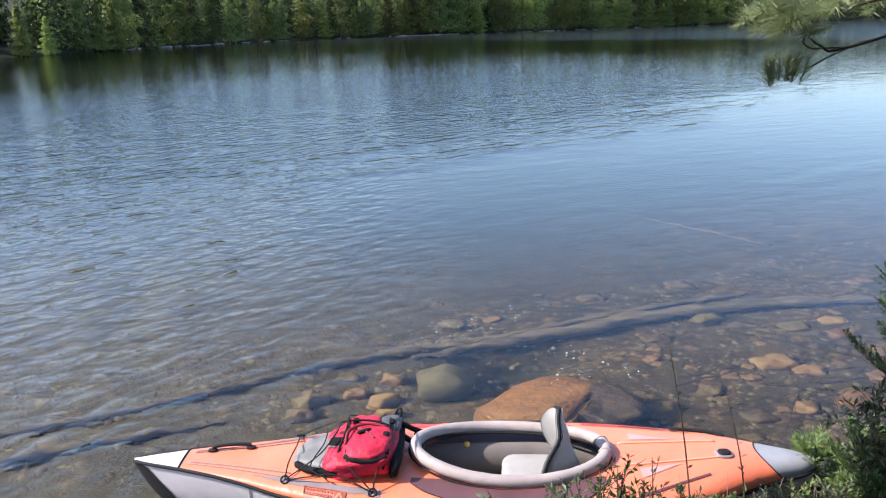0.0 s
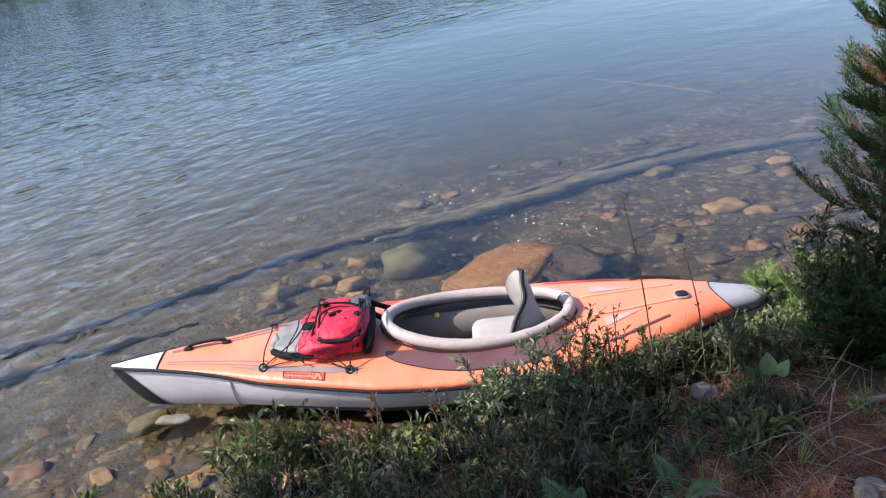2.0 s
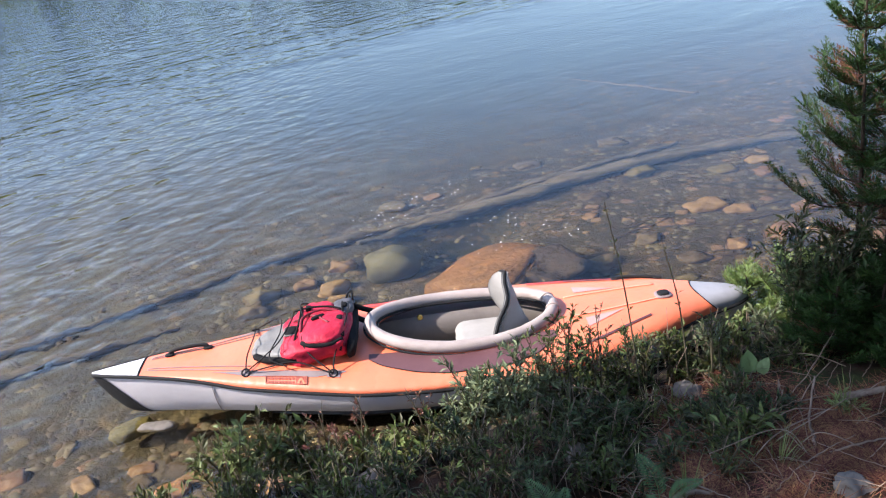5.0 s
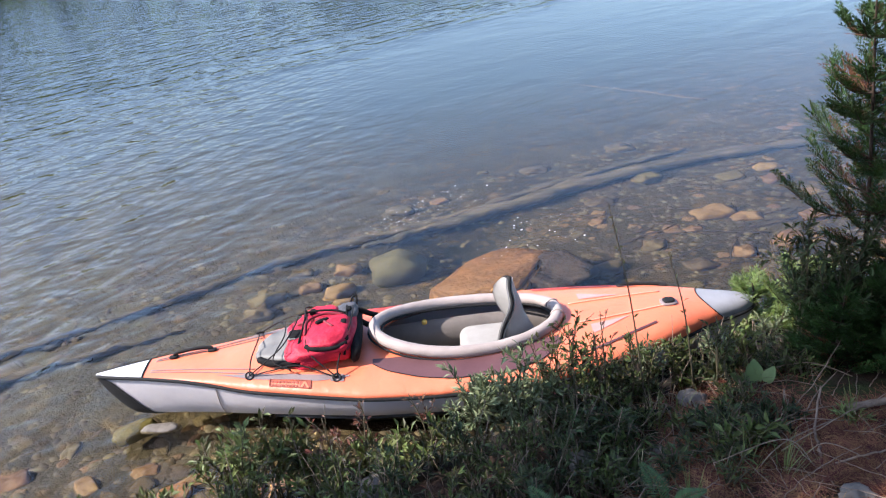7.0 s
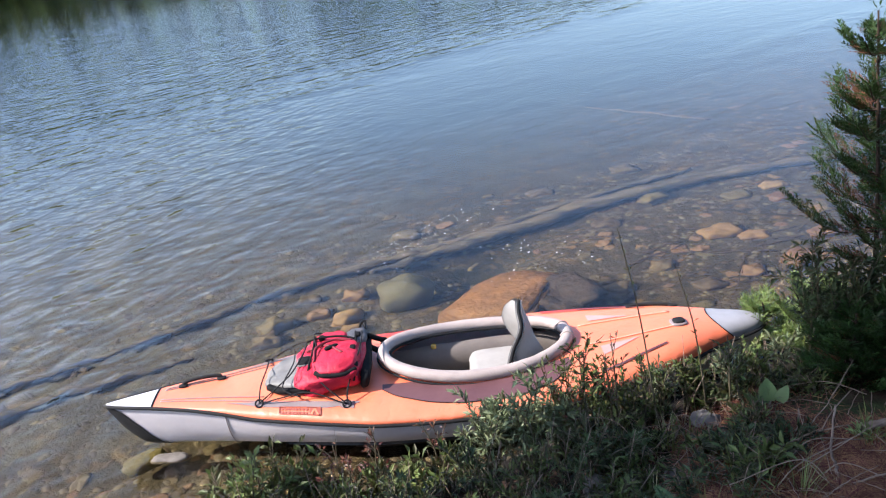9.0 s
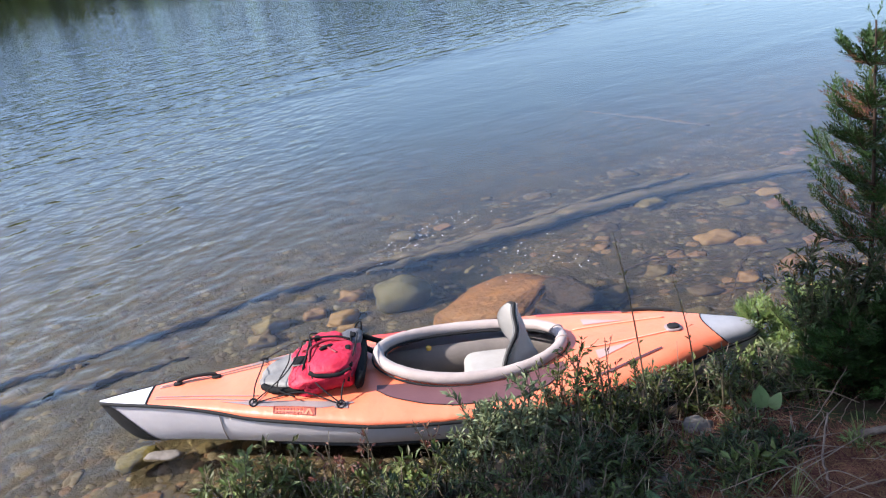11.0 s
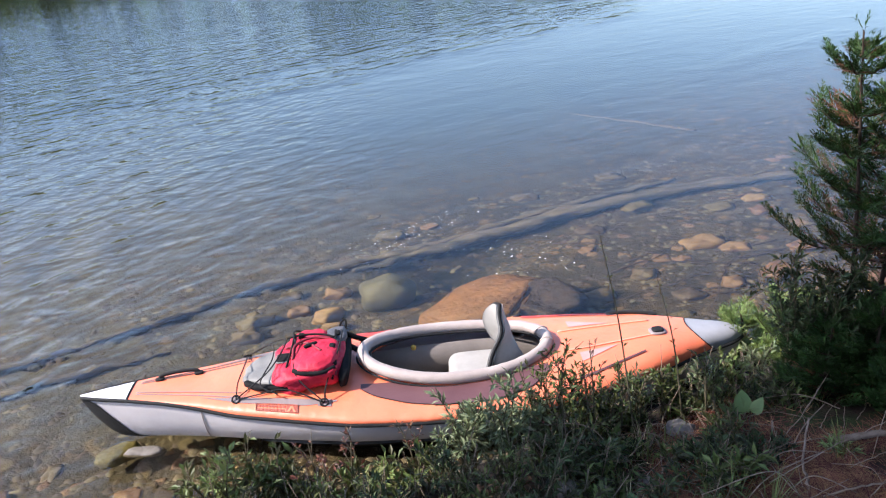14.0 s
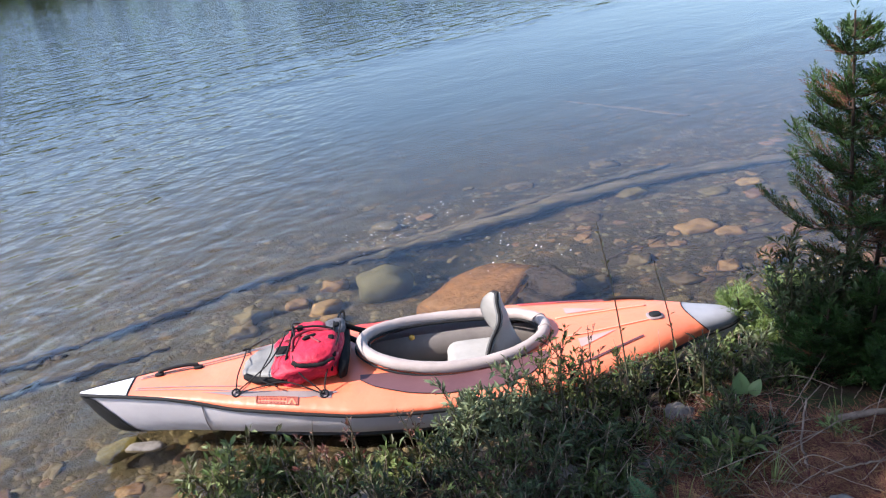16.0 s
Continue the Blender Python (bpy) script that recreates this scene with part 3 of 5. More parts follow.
# plum side panels beside the cockpit
for s in (-1, 1):
    lo = smooth_table([-0.29, -0.2, -0.05, 0.1, 0.35, 0.5, 0.62], [0.21, 0.36, 0.49, 0.56, 0.56, 0.46, 0.25], -0.29, 0.62, 200, 2)
    def hi(u):
        q = 1 - ((u - CU) / CA) ** 2
        ye = CB * math.sqrt(q) if q > 0 else 0.0
        return max(0.20, math.asin(min(1, (ye / float(k_w(u))) ** 1.25)) / radians(99))
    part("side_panel", patch(deck, -0.258, 0.60, lambda u: s * (hi(u) if lo(u) > hi(u) else lo(u) - 0.001), lambda u: s * lo(u), 50, 10, 0.003), M["plum"], kayak, "plum fabric panel")
    edge = [deck(u, s * float(lo(u)), 0.004) for u in np.linspace(-0.258, 0.60, 70)]
    part("panel_stitching", tube(edge, 0.0022, 5), M["black"], kayak)
    # long grey stripes on the fore deck
    part("fore_panel", patch(deck, -0.98, -0.36, lambda u: s * float(np.interp(u, [-0.98, -0.8, -0.36], [0.435, 0.40, 0.41])), lambda u: s * float(np.interp(u, [-0.98, -0.8, -0.5, -0.36], [0.44, 0.525, 0.525, 0.43])), 26, 5), M["grey_panel"], kayak, "grey deck panel")
    for k, off in enumerate((0.20, 0.30)):
        line = [deck(u, s * (off + 0.13 * math.sin((u + 1.3) * 1.6)), 0.002) for u in np.linspace(-1.30, -0.80, 30)]
        part("trim_line", tube(line, 0.0028, 5), M["grey_panel"], kayak)
    part("aft_panel", patch(deck, 0.76, 0.95, lambda u: s * 0.15, lambda u: s * float(np.interp(u, [0.76, 0.95], [0.27, 0.155])), 16, 4), M["mauve"], kayak, "grey tapering deck panel")
    part("aft_strap", patch(deck, 0.74, 1.06, lambda u: s * (0.47 - 0.35 * (u - 0.74)), lambda u: s * (0.50 - 0.35 * (u - 0.74)), 16, 3, 0.006), M["plum"], kayak, "plum webbing strap")
    part("zip_line", tube([deck(u, s * (0.10 + 0.05 * (u - 0.7)), 0.003) for u in np.linspace(0.70, 1.15, 20)], 0.004, 6), M["print_pale"], kayak)

# painted shade along the far gunwale: red strips fore and aft of the cockpit
for u0, u1 in ((-0.62, -0.12), (0.56, 1.12)):
    part("side_strip", patch(deck, u0, u1, lambda u: 0.44 + 0.10 * abs((u - u0) / (u1 - u0) - 0.5), lambda u: 0.80, 30, 8, 0.003), M["deck_shaded"], kayak, "red strip for the shaded far deck side")

# printed mark: a thin frame with two rows of bars and an emblem block
corners = [(-0.720, -0.520), (-0.532, -0.520), (-0.532, -0.690), (-0.720, -0.690)]
frame_line = [deck(lerp(p[0], q[0], f), lerp(p[1], q[1], f), 0.003) for p, q in zip(corners, corners[1:] + corners[:1]) for f in np.linspace(0, 0.9, 10)]
part("logo_frame", tube(frame_line, 0.0022, 5, True), M["logo"], kayak, "rust-red printed frame")
rngl = random.Random(3)
for a, b in ((0.540, 0.592), (0.622, 0.668)):
    for k in range(8):
        u0 = -0.714 + k * 0.0160
        part("logo_bar", patch(deck, u0, u0 + rngl.uniform(0.0100, 0.0128), lambda u: -a, lambda u: -b, 2, 3, 0.004), M["logo"], kayak)
part("logo_block", patch(deck, -0.583, -0.535, lambda u: -0.532, lambda u: -0.682, 4, 5, 0.004), M["logo"], kayak, "rust-red printed block")
emblem = [deck(u, t, 0.007) for u, t in ((-0.579, -0.67), (-0.564, -0.545), (-0.554, -0.545), (-0.539, -0.67), (-0.549, -0.67), (-0.559, -0.585), (-0.568, -0.67))]
part("logo_emblem", (emblem, [(0, 1, 5, 6), (1, 2, 5), (2, 3, 4, 5)]), M["deck"], kayak, smooth=False)

# cockpit ring, lining, floor
ring = [Vector((CU + CA * math.cos(a), CV + CB * math.sin(a), CZ + 0.016 * math.cos(2 * a) - 0.012 * math.cos(a))) for a in np.linspace(0, 2 * math.pi, 120, endpoint=False)]
coaming = part("coaming", tube(ring, [0.0275 + 0.0024 * noise.noise((i * 0.33, 1, 2)) + 0.0012 * noise.noise((i * 1.7, 1, 5)) for i in range(120)], 18, True), M["coaming"], kayak, "inflated light grey cockpit rim")
part("rim_seam", tube([Vector((CU + (CA + 0.030) * math.cos(a), CV + (CB + 0.030) * math.sin(a), CZ - 0.024 + 0.016 * math.cos(2 * a) - 0.012 * math.cos(a))) for a in np.linspace(0, 2 * math.pi, 100, endpoint=False)], 0.005, 6, True), M["black"], coaming)
part("rim_piping", tube([Vector((CU + (CA - 0.033) * math.cos(a), CV + (CB - 0.033) * math.sin(a), CZ - 0.016 + 0.016 * math.cos(2 * a) - 0.012 * math.cos(a))) for a in np.linspace(0, 2 * math.pi, 100, endpoint=False)], 0.006, 6, True), M["black"], coaming)
for a in (0.25, -0.18, 2.98):
    p = Vector((CU + CA * math.cos(a), CV + CB * math.sin(a), CZ + 0.016))
    d = Vector((math.cos(a) * CA, math.sin(a) * CB, 0)).normalized()
    arc = [p + d * 0.030 * math.cos(b) + Vector((0, 0, 0.030 * math.sin(b) - 0.014)) for b in np.linspace(-0.6, 3.6, 16)]
    part("rim_strap", tube(arc, 0.005, 6), M["coaming"], coaming)


def lining(u, t):
    """Inner side tubes: t from near wall (-1) across the floor to the far wall (1)."""
    w = float(k_w(u)) * 0.93
    s = abs(t)
    if s > 0.45:
        b = (s - 0.45) / 0.55 * math.pi * 0.90 - 0.30
        y, z = w - 0.105 - 0.098 * math.sin(b), 0.112 - 0.118 * math.cos(b)
    else:
        y, z = (w - 0.075) * s / 0.45, 0.006
    return Vector((u, math.copysign(y, t), z))


part("side_tube", grid(lining, np.linspace(-0.42, 0.74, 50), np.linspace(0.45, 1, 22)), M["lining"], kayak, "inflated taupe inner tube")
part("side_tube", grid(lambda u, t: lining(u, -t), np.linspace(-0.42, 0.74, 50), np.linspace(0.45, 1, 22)), M["lining"], kayak, "inflated taupe inner tube")
part("cockpit_floor", grid(lining, np.linspace(-0.75, 0.9, 40), np.linspace(-0.5, 0.5, 15)), M["lining_dark"], kayak, "dark inflated floor")
for u in (-0.75, 0.9):
    part("bulkhead", grid(lambda y, z: Vector((u, y, z)), np.linspace(-0.17, 0.17, 4), np.linspace(0.0, 0.2, 4)), M["lining_dark"], kayak)
valve_in = lining(-0.01, 0.985) + Vector((0, -0.008, 0.006))
part("inner_valve", blob(valve_in, (0.014, 0.012, 0.014), 2.5), M["amber"], kayak, "amber valve cap")

# seat: cushion and folding backrest
seat = part("seat_cushion", blob((0.315, -0.005, 0.115), (0.165, 0.165, 0.085), 5, 0.05, 6), M["seat"], kayak, "pale grey padded seat")


def backrest(v, h, off):
    """A curved, slightly flared back: v across, h up."""
    half = 0.150 * (1.0001 - h ** 1.6) ** 0.8 + 0.008
    y = v * half + 0.035 * h * h
    wrap = (0.262 if v < 0 else 0.08) * (1.0001 - h) ** 0.8
    flare = 0.74 * h + (0.42 * math.exp(-((h - 0.76) / 0.17) ** 2) if v < 0 else 0.0)
    x = 0.53 - 0.13 * math.sin(h * math.pi / 2) + 0.006 * math.sin(h * 5) - wrap * v * v - flare * v * half + off
    z = 0.13 + 0.365 * h
    return Vector((x, y - 0.005, z))


back_v, back_h = np.linspace(-1, 1, 19), np.sin(np.linspace(0, 1, 20) * math.pi / 2)
fv, ff = grid(lambda v, h: backrest(v, h, 0), back_v, back_h)
bv, bf = grid(lambda v, h: backrest(v, h, 0.030), back_v, back_h)
bf = [tuple(reversed(f)) for f in bf]
n_h, n_v = len(back_h), len(back_v)
loop = [j for j in range(n_h)] + [i * n_h + n_h - 1 for i in range(1, n_v)] + [(n_v - 1) * n_h + j for j in range(n_h - 2, -1, -1)] + [i * n_h for i in range(n_v - 2, 0, -1)]
k0 = len(fv)
rim = [(a, b, b + k0, a + k0) for a, b in zip(loop, loop[1:] + loop[:1])]
seat_back = part("backrest", (fv + bv, ff + [tuple(i + k0 for i in f) for f in bf] + [tuple(reversed(r)) for r in rim]), M["seat"], kayak, "pale grey folding backrest")
part("backrest_piping", tube([fv[i] + Vector((0.015, 0, 0)) for i in loop], 0.008, 8, True), M["black"], seat_back, "black edge binding")

# deck fittings
valve = part("valve", blob(deck(1.158, -0.08, 0.003), (0.040, 0.034, 0.009), 3), M["grey_panel"], kayak, "grey valve flange")
part("valve_cap", blob(deck(1.158, -0.08, 0.012), (0.028, 0.024, 0.010), 3), M["black"], valve, "black screw cap")


def handle(u0, u1, t, lift, name, label):
    h = part(name, tube(curve_points([deck(u0, t, 0.004), deck(u0 + 0.012, t, lift * 0.8), deck((u0 + u1) / 2, t, lift), deck(u1 - 0.012, t, lift * 0.8), deck(u1, t, 0.004)], 8), 0.009, 8), M["black"], kayak, label)
    for u in (u0, u1):
        part("handle_mount", blob(deck(u, t, 0.006), (0.022, 0.014, 0.008), 3), M["black"], h)
    return h


handle(-1.215, -1.035, 0.22, 0.026, "carry_handle", "black bow carry handle")
handle(1.0, 1.20, 0.46, 0.012, "carry_handle", "grey rope stern handle")
rings = {}
for key, u, t in (("a", -0.815, -0.45), ("b", -0.415, -0.46), ("c", -0.825, 0.49), ("d", -0.42, 0.50)):
    p = deck(u, t, 0.012)
    rings[key] = p
    n = Vector((0, math.copysign(0.7, t), 0.7))
    e1, e2 = Vector((1, 0, 0)), n.cross(Vector((1, 0, 0))).normalized()
    part("d_ring", tube([p + (e1 * math.cos(a) + e2 * math.sin(a)) * 0.017 for a in np.linspace(0, 2 * math.pi, 18, endpoint=False)], 0.0042, 6, True), M["black"], kayak, "black lashing ring")
    part("ring_patch", patch(deck, u - 0.03, u + 0.03, lambda q: t - 0.06, lambda q: t + 0.06, 5, 4, 0.004), M["grey_panel"], kayak)
for u0, u1, t0 in ((0.60, 0.64, 0.60), (-0.24, -0.14, 0.62)):
    part("rim_tab", patch(deck, u0, u1, lambda q: t0, lambda q: t0 + 0.08, 4, 3, 0.005), M["black"], kayak)


# ---- rucksack lashed on the fore deck ----
def P(u, y, z):
    """A place beside the kayak, by its own length and breadth."""
    return Vector((u, y, z))


pack = thing("rucksack", (KX, KY, 0), "crimson and grey rucksack lashed to the fore deck", "backpack", turn=KTURN)
tip = Matrix.Rotation(radians(-6), 3, "Y")
part("body", blob((-0.488, -0.015, 0.325), (0.166, 0.197, 0.060), 3.6, 0.12, 8, 40, 20, 1.0, tip), M["pack"], pack, "crimson nylon body")
part("front_pocket", blob((-0.455, -0.075, 0.375), (0.110, 0.130, 0.042), 3.0, 0.12, 8, 34, 16, 4.0, tip), M["pack"], pack, "bulging crimson pocket")
part("lid", blob((-0.50, 0.09, 0.370), (0.090, 0.085, 0.032), 2.8, 0.12, 8, 30, 14, 6.0, tip), M["pack"], pack)
part("side_mesh", blob((-0.372, 0.105, 0.372), (0.055, 0.075, 0.024), 3, 0.1, 8, 24, 12, 2.0, tip), M["mesh"], pack, "charcoal mesh pocket")
part("back_panel", blob((-0.330, -0.02, 0.312), (0.028, 0.185, 0.056), 3, 0.08, 8, 30, 14, 3.0, Matrix.Rotation(radians(14), 3, "Y")), M["pack_dark"], pack, "black padded back panel")


def lower_section(f, a):
    """Flattened grey lower end of the pack, tapering towards the bow."""
    wide, thick = lerp(0.055, 0.186, f ** (0.5 if math.cos(a) > 0 else 0.75)), lerp(0.012, 0.046, f ** 0.7)
    crease = 0.012 * math.exp(-((math.cos(a) * wide - 0.005) / 0.016) ** 2) if math.sin(a) > 0 else 0.0
    p = Vector((lerp(-0.805, -0.555, f), spow(math.cos(a), 0.75) * wide - 0.012, lerp(0.287, 0.312, f) + spow(math.sin(a), 0.8) * thick - crease))
    return p + Vector((0, 0, 0.008 * noise.noise(p * 17)))


grey_v, grey_f = grid(lower_section, np.linspace(0, 1, 18), np.linspace(0, 2 * math.pi, 36, endpoint=False), True)
part("lower_section", (grey_v, grey_f + [tuple(range(36)), tuple(range(17 * 36 + 35, 17 * 36 - 1, -1))]), M["pack_grey"], pack, "grey tapering lower section")
part("bottom_edge", tube(curve_points([P(-0.785, -0.105, 0.300), P(-0.72, -0.150, 0.298), P(-0.64, -0.170, 0.298), P(-0.55, -0.190, 0.302)], 8), [0.008, *[0.016] * 22, 0.010, 0.008], 8), M["pack_dark"], pack, "black binding")
for k, pts in enumerate(([P(-0.64, -0.15, 0.335), P(-0.625, 0.0, 0.362), P(-0.63, 0.12, 0.345)], [P(-0.36, -0.19, 0.345), P(-0.345, -0.05, 0.385), P(-0.35, 0.11, 0.372)],
                         [P(-0.55, -0.115, 0.402), P(-0.545, -0.02, 0.418), P(-0.47, 0.04, 0.415), P(-0.38, 0.03, 0.408)], [P(-0.60, 0.02, 0.382), P(-0.50, 0.0, 0.413), P(-0.42, -0.10, 0.424)])):
    part("seam", tube(curve_points(pts, 8), 0.006, 6), M["pack_seam"], pack, "dark red piping")
part("pocket_zip", tube(curve_points([P(-0.545, -0.176, 0.380), P(-0.5, -0.201, 0.376), P(-0.42, -0.204, 0.373), P(-0.36, -0.176, 0.376)], 8), 0.011, 8), M["pack_dark"], pack, "dark zip flap")
part("label_patch", blob((-0.605, -0.045, 0.374), (0.030, 0.036, 0.004), 5, 0, 1, 20, 8), M["pack_dark"], pack, "dark square patch")
part("label_frame", blob((-0.605, -0.045, 0.371), (0.036, 0.043, 0.004), 5, 0, 1, 20, 8), M["pack_grey"], pack)
part("haul_loop", blob((-0.475, -0.03, 0.419), (0.035, 0.012, 0.008), 3, 0, 1, 16, 8, 0, Matrix.Rotation(radians(28), 3, "Z")), M["pack_dark"], pack, "black pull tab")
for pts in ([P(-0.6, -0.194, 0.326), P(-0.575, -0.106, 0.387), P(-0.565, 0.018, 0.398), P(-0.57, 0.132, 0.391), P(-0.58, 0.185, 0.340)],
            [P(-0.375, -0.207, 0.333), P(-0.36, -0.114, 0.394), P(-0.365, 0.026, 0.405), P(-0.37, 0.123, 0.398)],
            [P(-0.6, 0.088, 0.398), P(-0.52, 0.070, 0.419), P(-0.43, 0.062, 0.416), P(-0.37, 0.044, 0.405)]):
    part("strap", tube(curve_points(pts, 8), 0.0055, 6), M["pack_dark"], pack, "black webbing strap")
for c in ((-0.375, -0.05, 0.412), (-0.365, -0.15, 0.385), (-0.53, 0.09, 0.404), (-0.36, 0.09, 0.398)):
    part("buckle", blob(c, (0.014, 0.020, 0.009), 4, 0, 1, 14, 8), M["pack_dark"], pack)
for pts in ([P(-0.315, 0.12, 0.370), P(-0.27, 0.16, 0.320), P(-0.215, 0.19, 0.282), P(-0.15, 0.20, 0.272)], [P(-0.310, 0.05, 0.350), P(-0.265, 0.07, 0.302), P(-0.235, 0.11, 0.292), P(-0.255, 0.16, 0.290)]):
    part("shoulder_strap", tube(curve_points(pts, 8), 0.013, 8), M["pack_dark"], pack, "black padded shoulder strap")
part("strap_tag", blob((-0.225, 0.175, 0.296), (0.030, 0.012, 0.008), 4, 0, 1, 14, 8, 0, Matrix.Rotation(radians(25), 3, "Z")), M["pack"], pack, "small crimson tag")
part("top_loop", tube(curve_points([P(-0.36, 0.16, 0.375), P(-0.345, 0.185, 0.405), P(-0.325, 0.19, 0.412), P(-0.325, 0.165, 0.38)], 6), 0.005, 6), M["pack_dark"], pack, "black grab loop")

# lashing cords of the kayak
A, B, C, D = rings["a"], rings["b"], rings["c"], rings["d"]
for pts in ([A, P(-0.81, -0.123, 0.318), P(-0.80, 0.018, 0.325), C], [A, P(-0.72, -0.176, 0.337), P(-0.645, -0.141, 0.387), P(-0.6, 0.044, 0.401), P(-0.66, 0.158, 0.355), C],
            [A + Vector((0.02, 0, 0)), P(-0.7, -0.211, 0.300), P(-0.58, -0.216, 0.310), B], [B, P(-0.535, -0.189, 0.365), P(-0.545, -0.018, 0.416), P(-0.56, 0.141, 0.405), D],
            [C, P(-0.68, 0.088, 0.376), P(-0.655, -0.044, 0.376), P(-0.7, -0.176, 0.329), P(-0.62, -0.229, 0.300)], [B, P(-0.4, -0.220, 0.326), P(-0.345, -0.088, 0.412), P(-0.34, 0.106, 0.405), D]):
    part("bungee_cord", tube(curve_points(pts, 10), 0.0032, 6), M["black"], kayak, "black elastic cord")


# ---- stones, logs and foam ----
def stone_mesh(name, half, seed, rough=0.18, power=2.3, nu=14, nv=9):
    return blob((0, 0, 0), half, power, rough, 5.0, nu, nv, seed)


def lone_stone(name, x, y, z, half, material, label, turn=0.0, rough=0.18, power=2.4, nu=30, nv=16, group=""):
    ob = new(name, mesh_of(name, *stone_mesh(name, half, x * 3 + y, rough, power, nu, nv), (material,)))
    ob.matrix_basis = pose(x, y, z, 0, 0, turn)
    return tagged(ob, label, "rock" if max(half) > 0.15 else "stone", group)


def on_bed(x, y, h, sink=0.6):
    return ground_z(x, y) + h * sink


lone_stone("boulder", 0.43, 5.63, -0.25, (0.185, 0.20, 0.19), M["boulder"], "rounded grey-green boulder under the water beside the kayak", 12)
slab_top = [(0.61, 5.20, -0.16), (0.84, 5.44, -0.12), (1.11, 5.60, -0.09), (1.32, 5.54, -0.08), (1.47, 5.39, -0.055), (1.30, 5.16, -0.045), (1.16, 4.95, -0.07), (0.75, 4.97, -0.14)]
bm = bmesh.new()
low_ring = [(lerp(1.06, x, 1.08), lerp(5.27, y, 1.08), -0.42) for x, y, z in slab_top]
ring_a = [bm.verts.new((p[0] - 1.06, p[1] - 5.27, p[2])) for p in slab_top]
ring_b = [bm.verts.new((p[0] - 1.06, p[1] - 5.27, p[2])) for p in low_ring]
bm.faces.new(ring_a)
bm.faces.new(ring_b[::-1])
for k in range(len(ring_a)):
    j = (k + 1) % len(ring_a)
    bm.faces.new((ring_a[k], ring_b[k], ring_b[j], ring_a[j]))
bmesh.ops.recalc_face_normals(bm, faces=bm.faces[:])
bmesh.ops.bevel(bm, geom=bm.edges[:], offset=0.035, segments=2, affect="EDGES")
bmesh.ops.triangulate(bm, faces=bm.faces[:])
bmesh.ops.subdivide_edges(bm, edges=bm.edges[:], cuts=2, use_grid_fill=True)
for v in bm.verts:
    v.co += Vector((noise.noise(v.co * 5), noise.noise(v.co * 5 + Vector((7, 0, 0))), noise.noise(v.co * 5 + Vector((0, 9, 0))))) * 0.014
me = bpy.data.meshes.new("red_slab")
bm.to_mesh(me)
bm.free()
me.shade_smooth()
me.materials.append(M["red_rock"])
slab = new("rock", me)
slab.location = (1.06, 5.27, 0)
tagged(slab, "large red-brown angular rock just under the water", "rock")
# the slab's right face in shade, built as its own dark-coloured rock
lone_stone("rock", 1.40, 5.13, -0.21, (0.165, 0.20, 0.150), M["red_rock_dark"], "shaded fractured face of the red-brown slab, a separate dark rock", 25, 0.75, 4.5, 44, 24)

STONES = [  # x, y, half length, kind, turn
    (-0.17, 5.60, 0.075, "o", 20), (0.03, 5.46, 0.105, "o", 60), (0.08, 5.80, 0.095, "r", 5), (0.06, 5.26, 0.08, "o", 40), (2.71, 5.82, 0.135, "o", 10),
    (3.48, 6.54, 0.10, "o", 0), (2.62, 5.14, 0.085, "o", 70), (2.89, 5.68, 0.10, "o", 0), (2.48, 5.60, 0.06, "r", 30), (3.13, 6.45, 0.11, "s", 15),
    (1.91, 5.97, 0.06, "r", 50), (1.78, 5.21, 0.095, "s", 20), (-0.48, 5.30, 0.10, "s", 10), (0.50, 6.84, 0.11, "s", 5), (0.84, 6.96, 0.07, "r", 25),
    (0.37, 7.41, 0.06, "s", 0), (-0.45, 5.51, 0.12, "s", 35), (-1.45, 3.95, 0.095, "r", 15), (-1.24, 4.13, 0.06, "s", 80), (3.41, 6.27, 0.10, "r", 5),
    (1.30, 7.54, 0.05, "s", 0), (2.30, 5.05, 0.09, "s", 15), (2.95, 5.20, 0.12, "r", 40), (3.30, 5.50, 0.11, "r", 20), (2.15, 5.45, 0.09, "s", 65),
    (-1.10, 3.42, 0.09, "r", 20), (-0.92, 3.36, 0.07, "r", 70), (-1.28, 3.34, 0.11, "r", 0), (-0.70, 3.50, 0.06, "s", 0), (-0.80, 3.85, 0.06, "r", 20), (-1.05, 3.80, 0.06, "r", 120), (-0.55, 3.72, 0.06, "r", 30), (-1.30, 3.70, 0.07, "s", 10), (-0.25, 5.85, 0.09, "s", 0),
    (3.75, 5.05, 0.16, "r", 30), (3.35, 4.80, 0.13, "r", 70), (2.05, 6.35, 0.10, "s", 0), (2.55, 6.75, 0.12, "s", 30), (1.75, 7.35, 0.11, "s", 0), (2.6, 7.6, 0.13, "s", 10)]
M["moss_stone"] = mat("mossy_stone", (0.050, 0.042, 0.010), (0.110, 0.090, 0.024), 14, 0.85, 0.008, 40)
M["stone_ochre"] = mat("ochre_stone", (0.092, 0.057, 0.024), (0.182, 0.112, 0.050), 8, 0.7, 0.005, 30, vary=0.2)
kinds = {"o": (M["stone_ochre"], "ochre-yellow rounded stone on the lake bed"), "r": (M["stone_rust"], "rusty ochre stone on the lake bed"), "s": (M["stone"], "grey-brown rounded stone on the lake bed"), "d": (M["red_rock_dark"], "dark flat stone on the lake bed")}
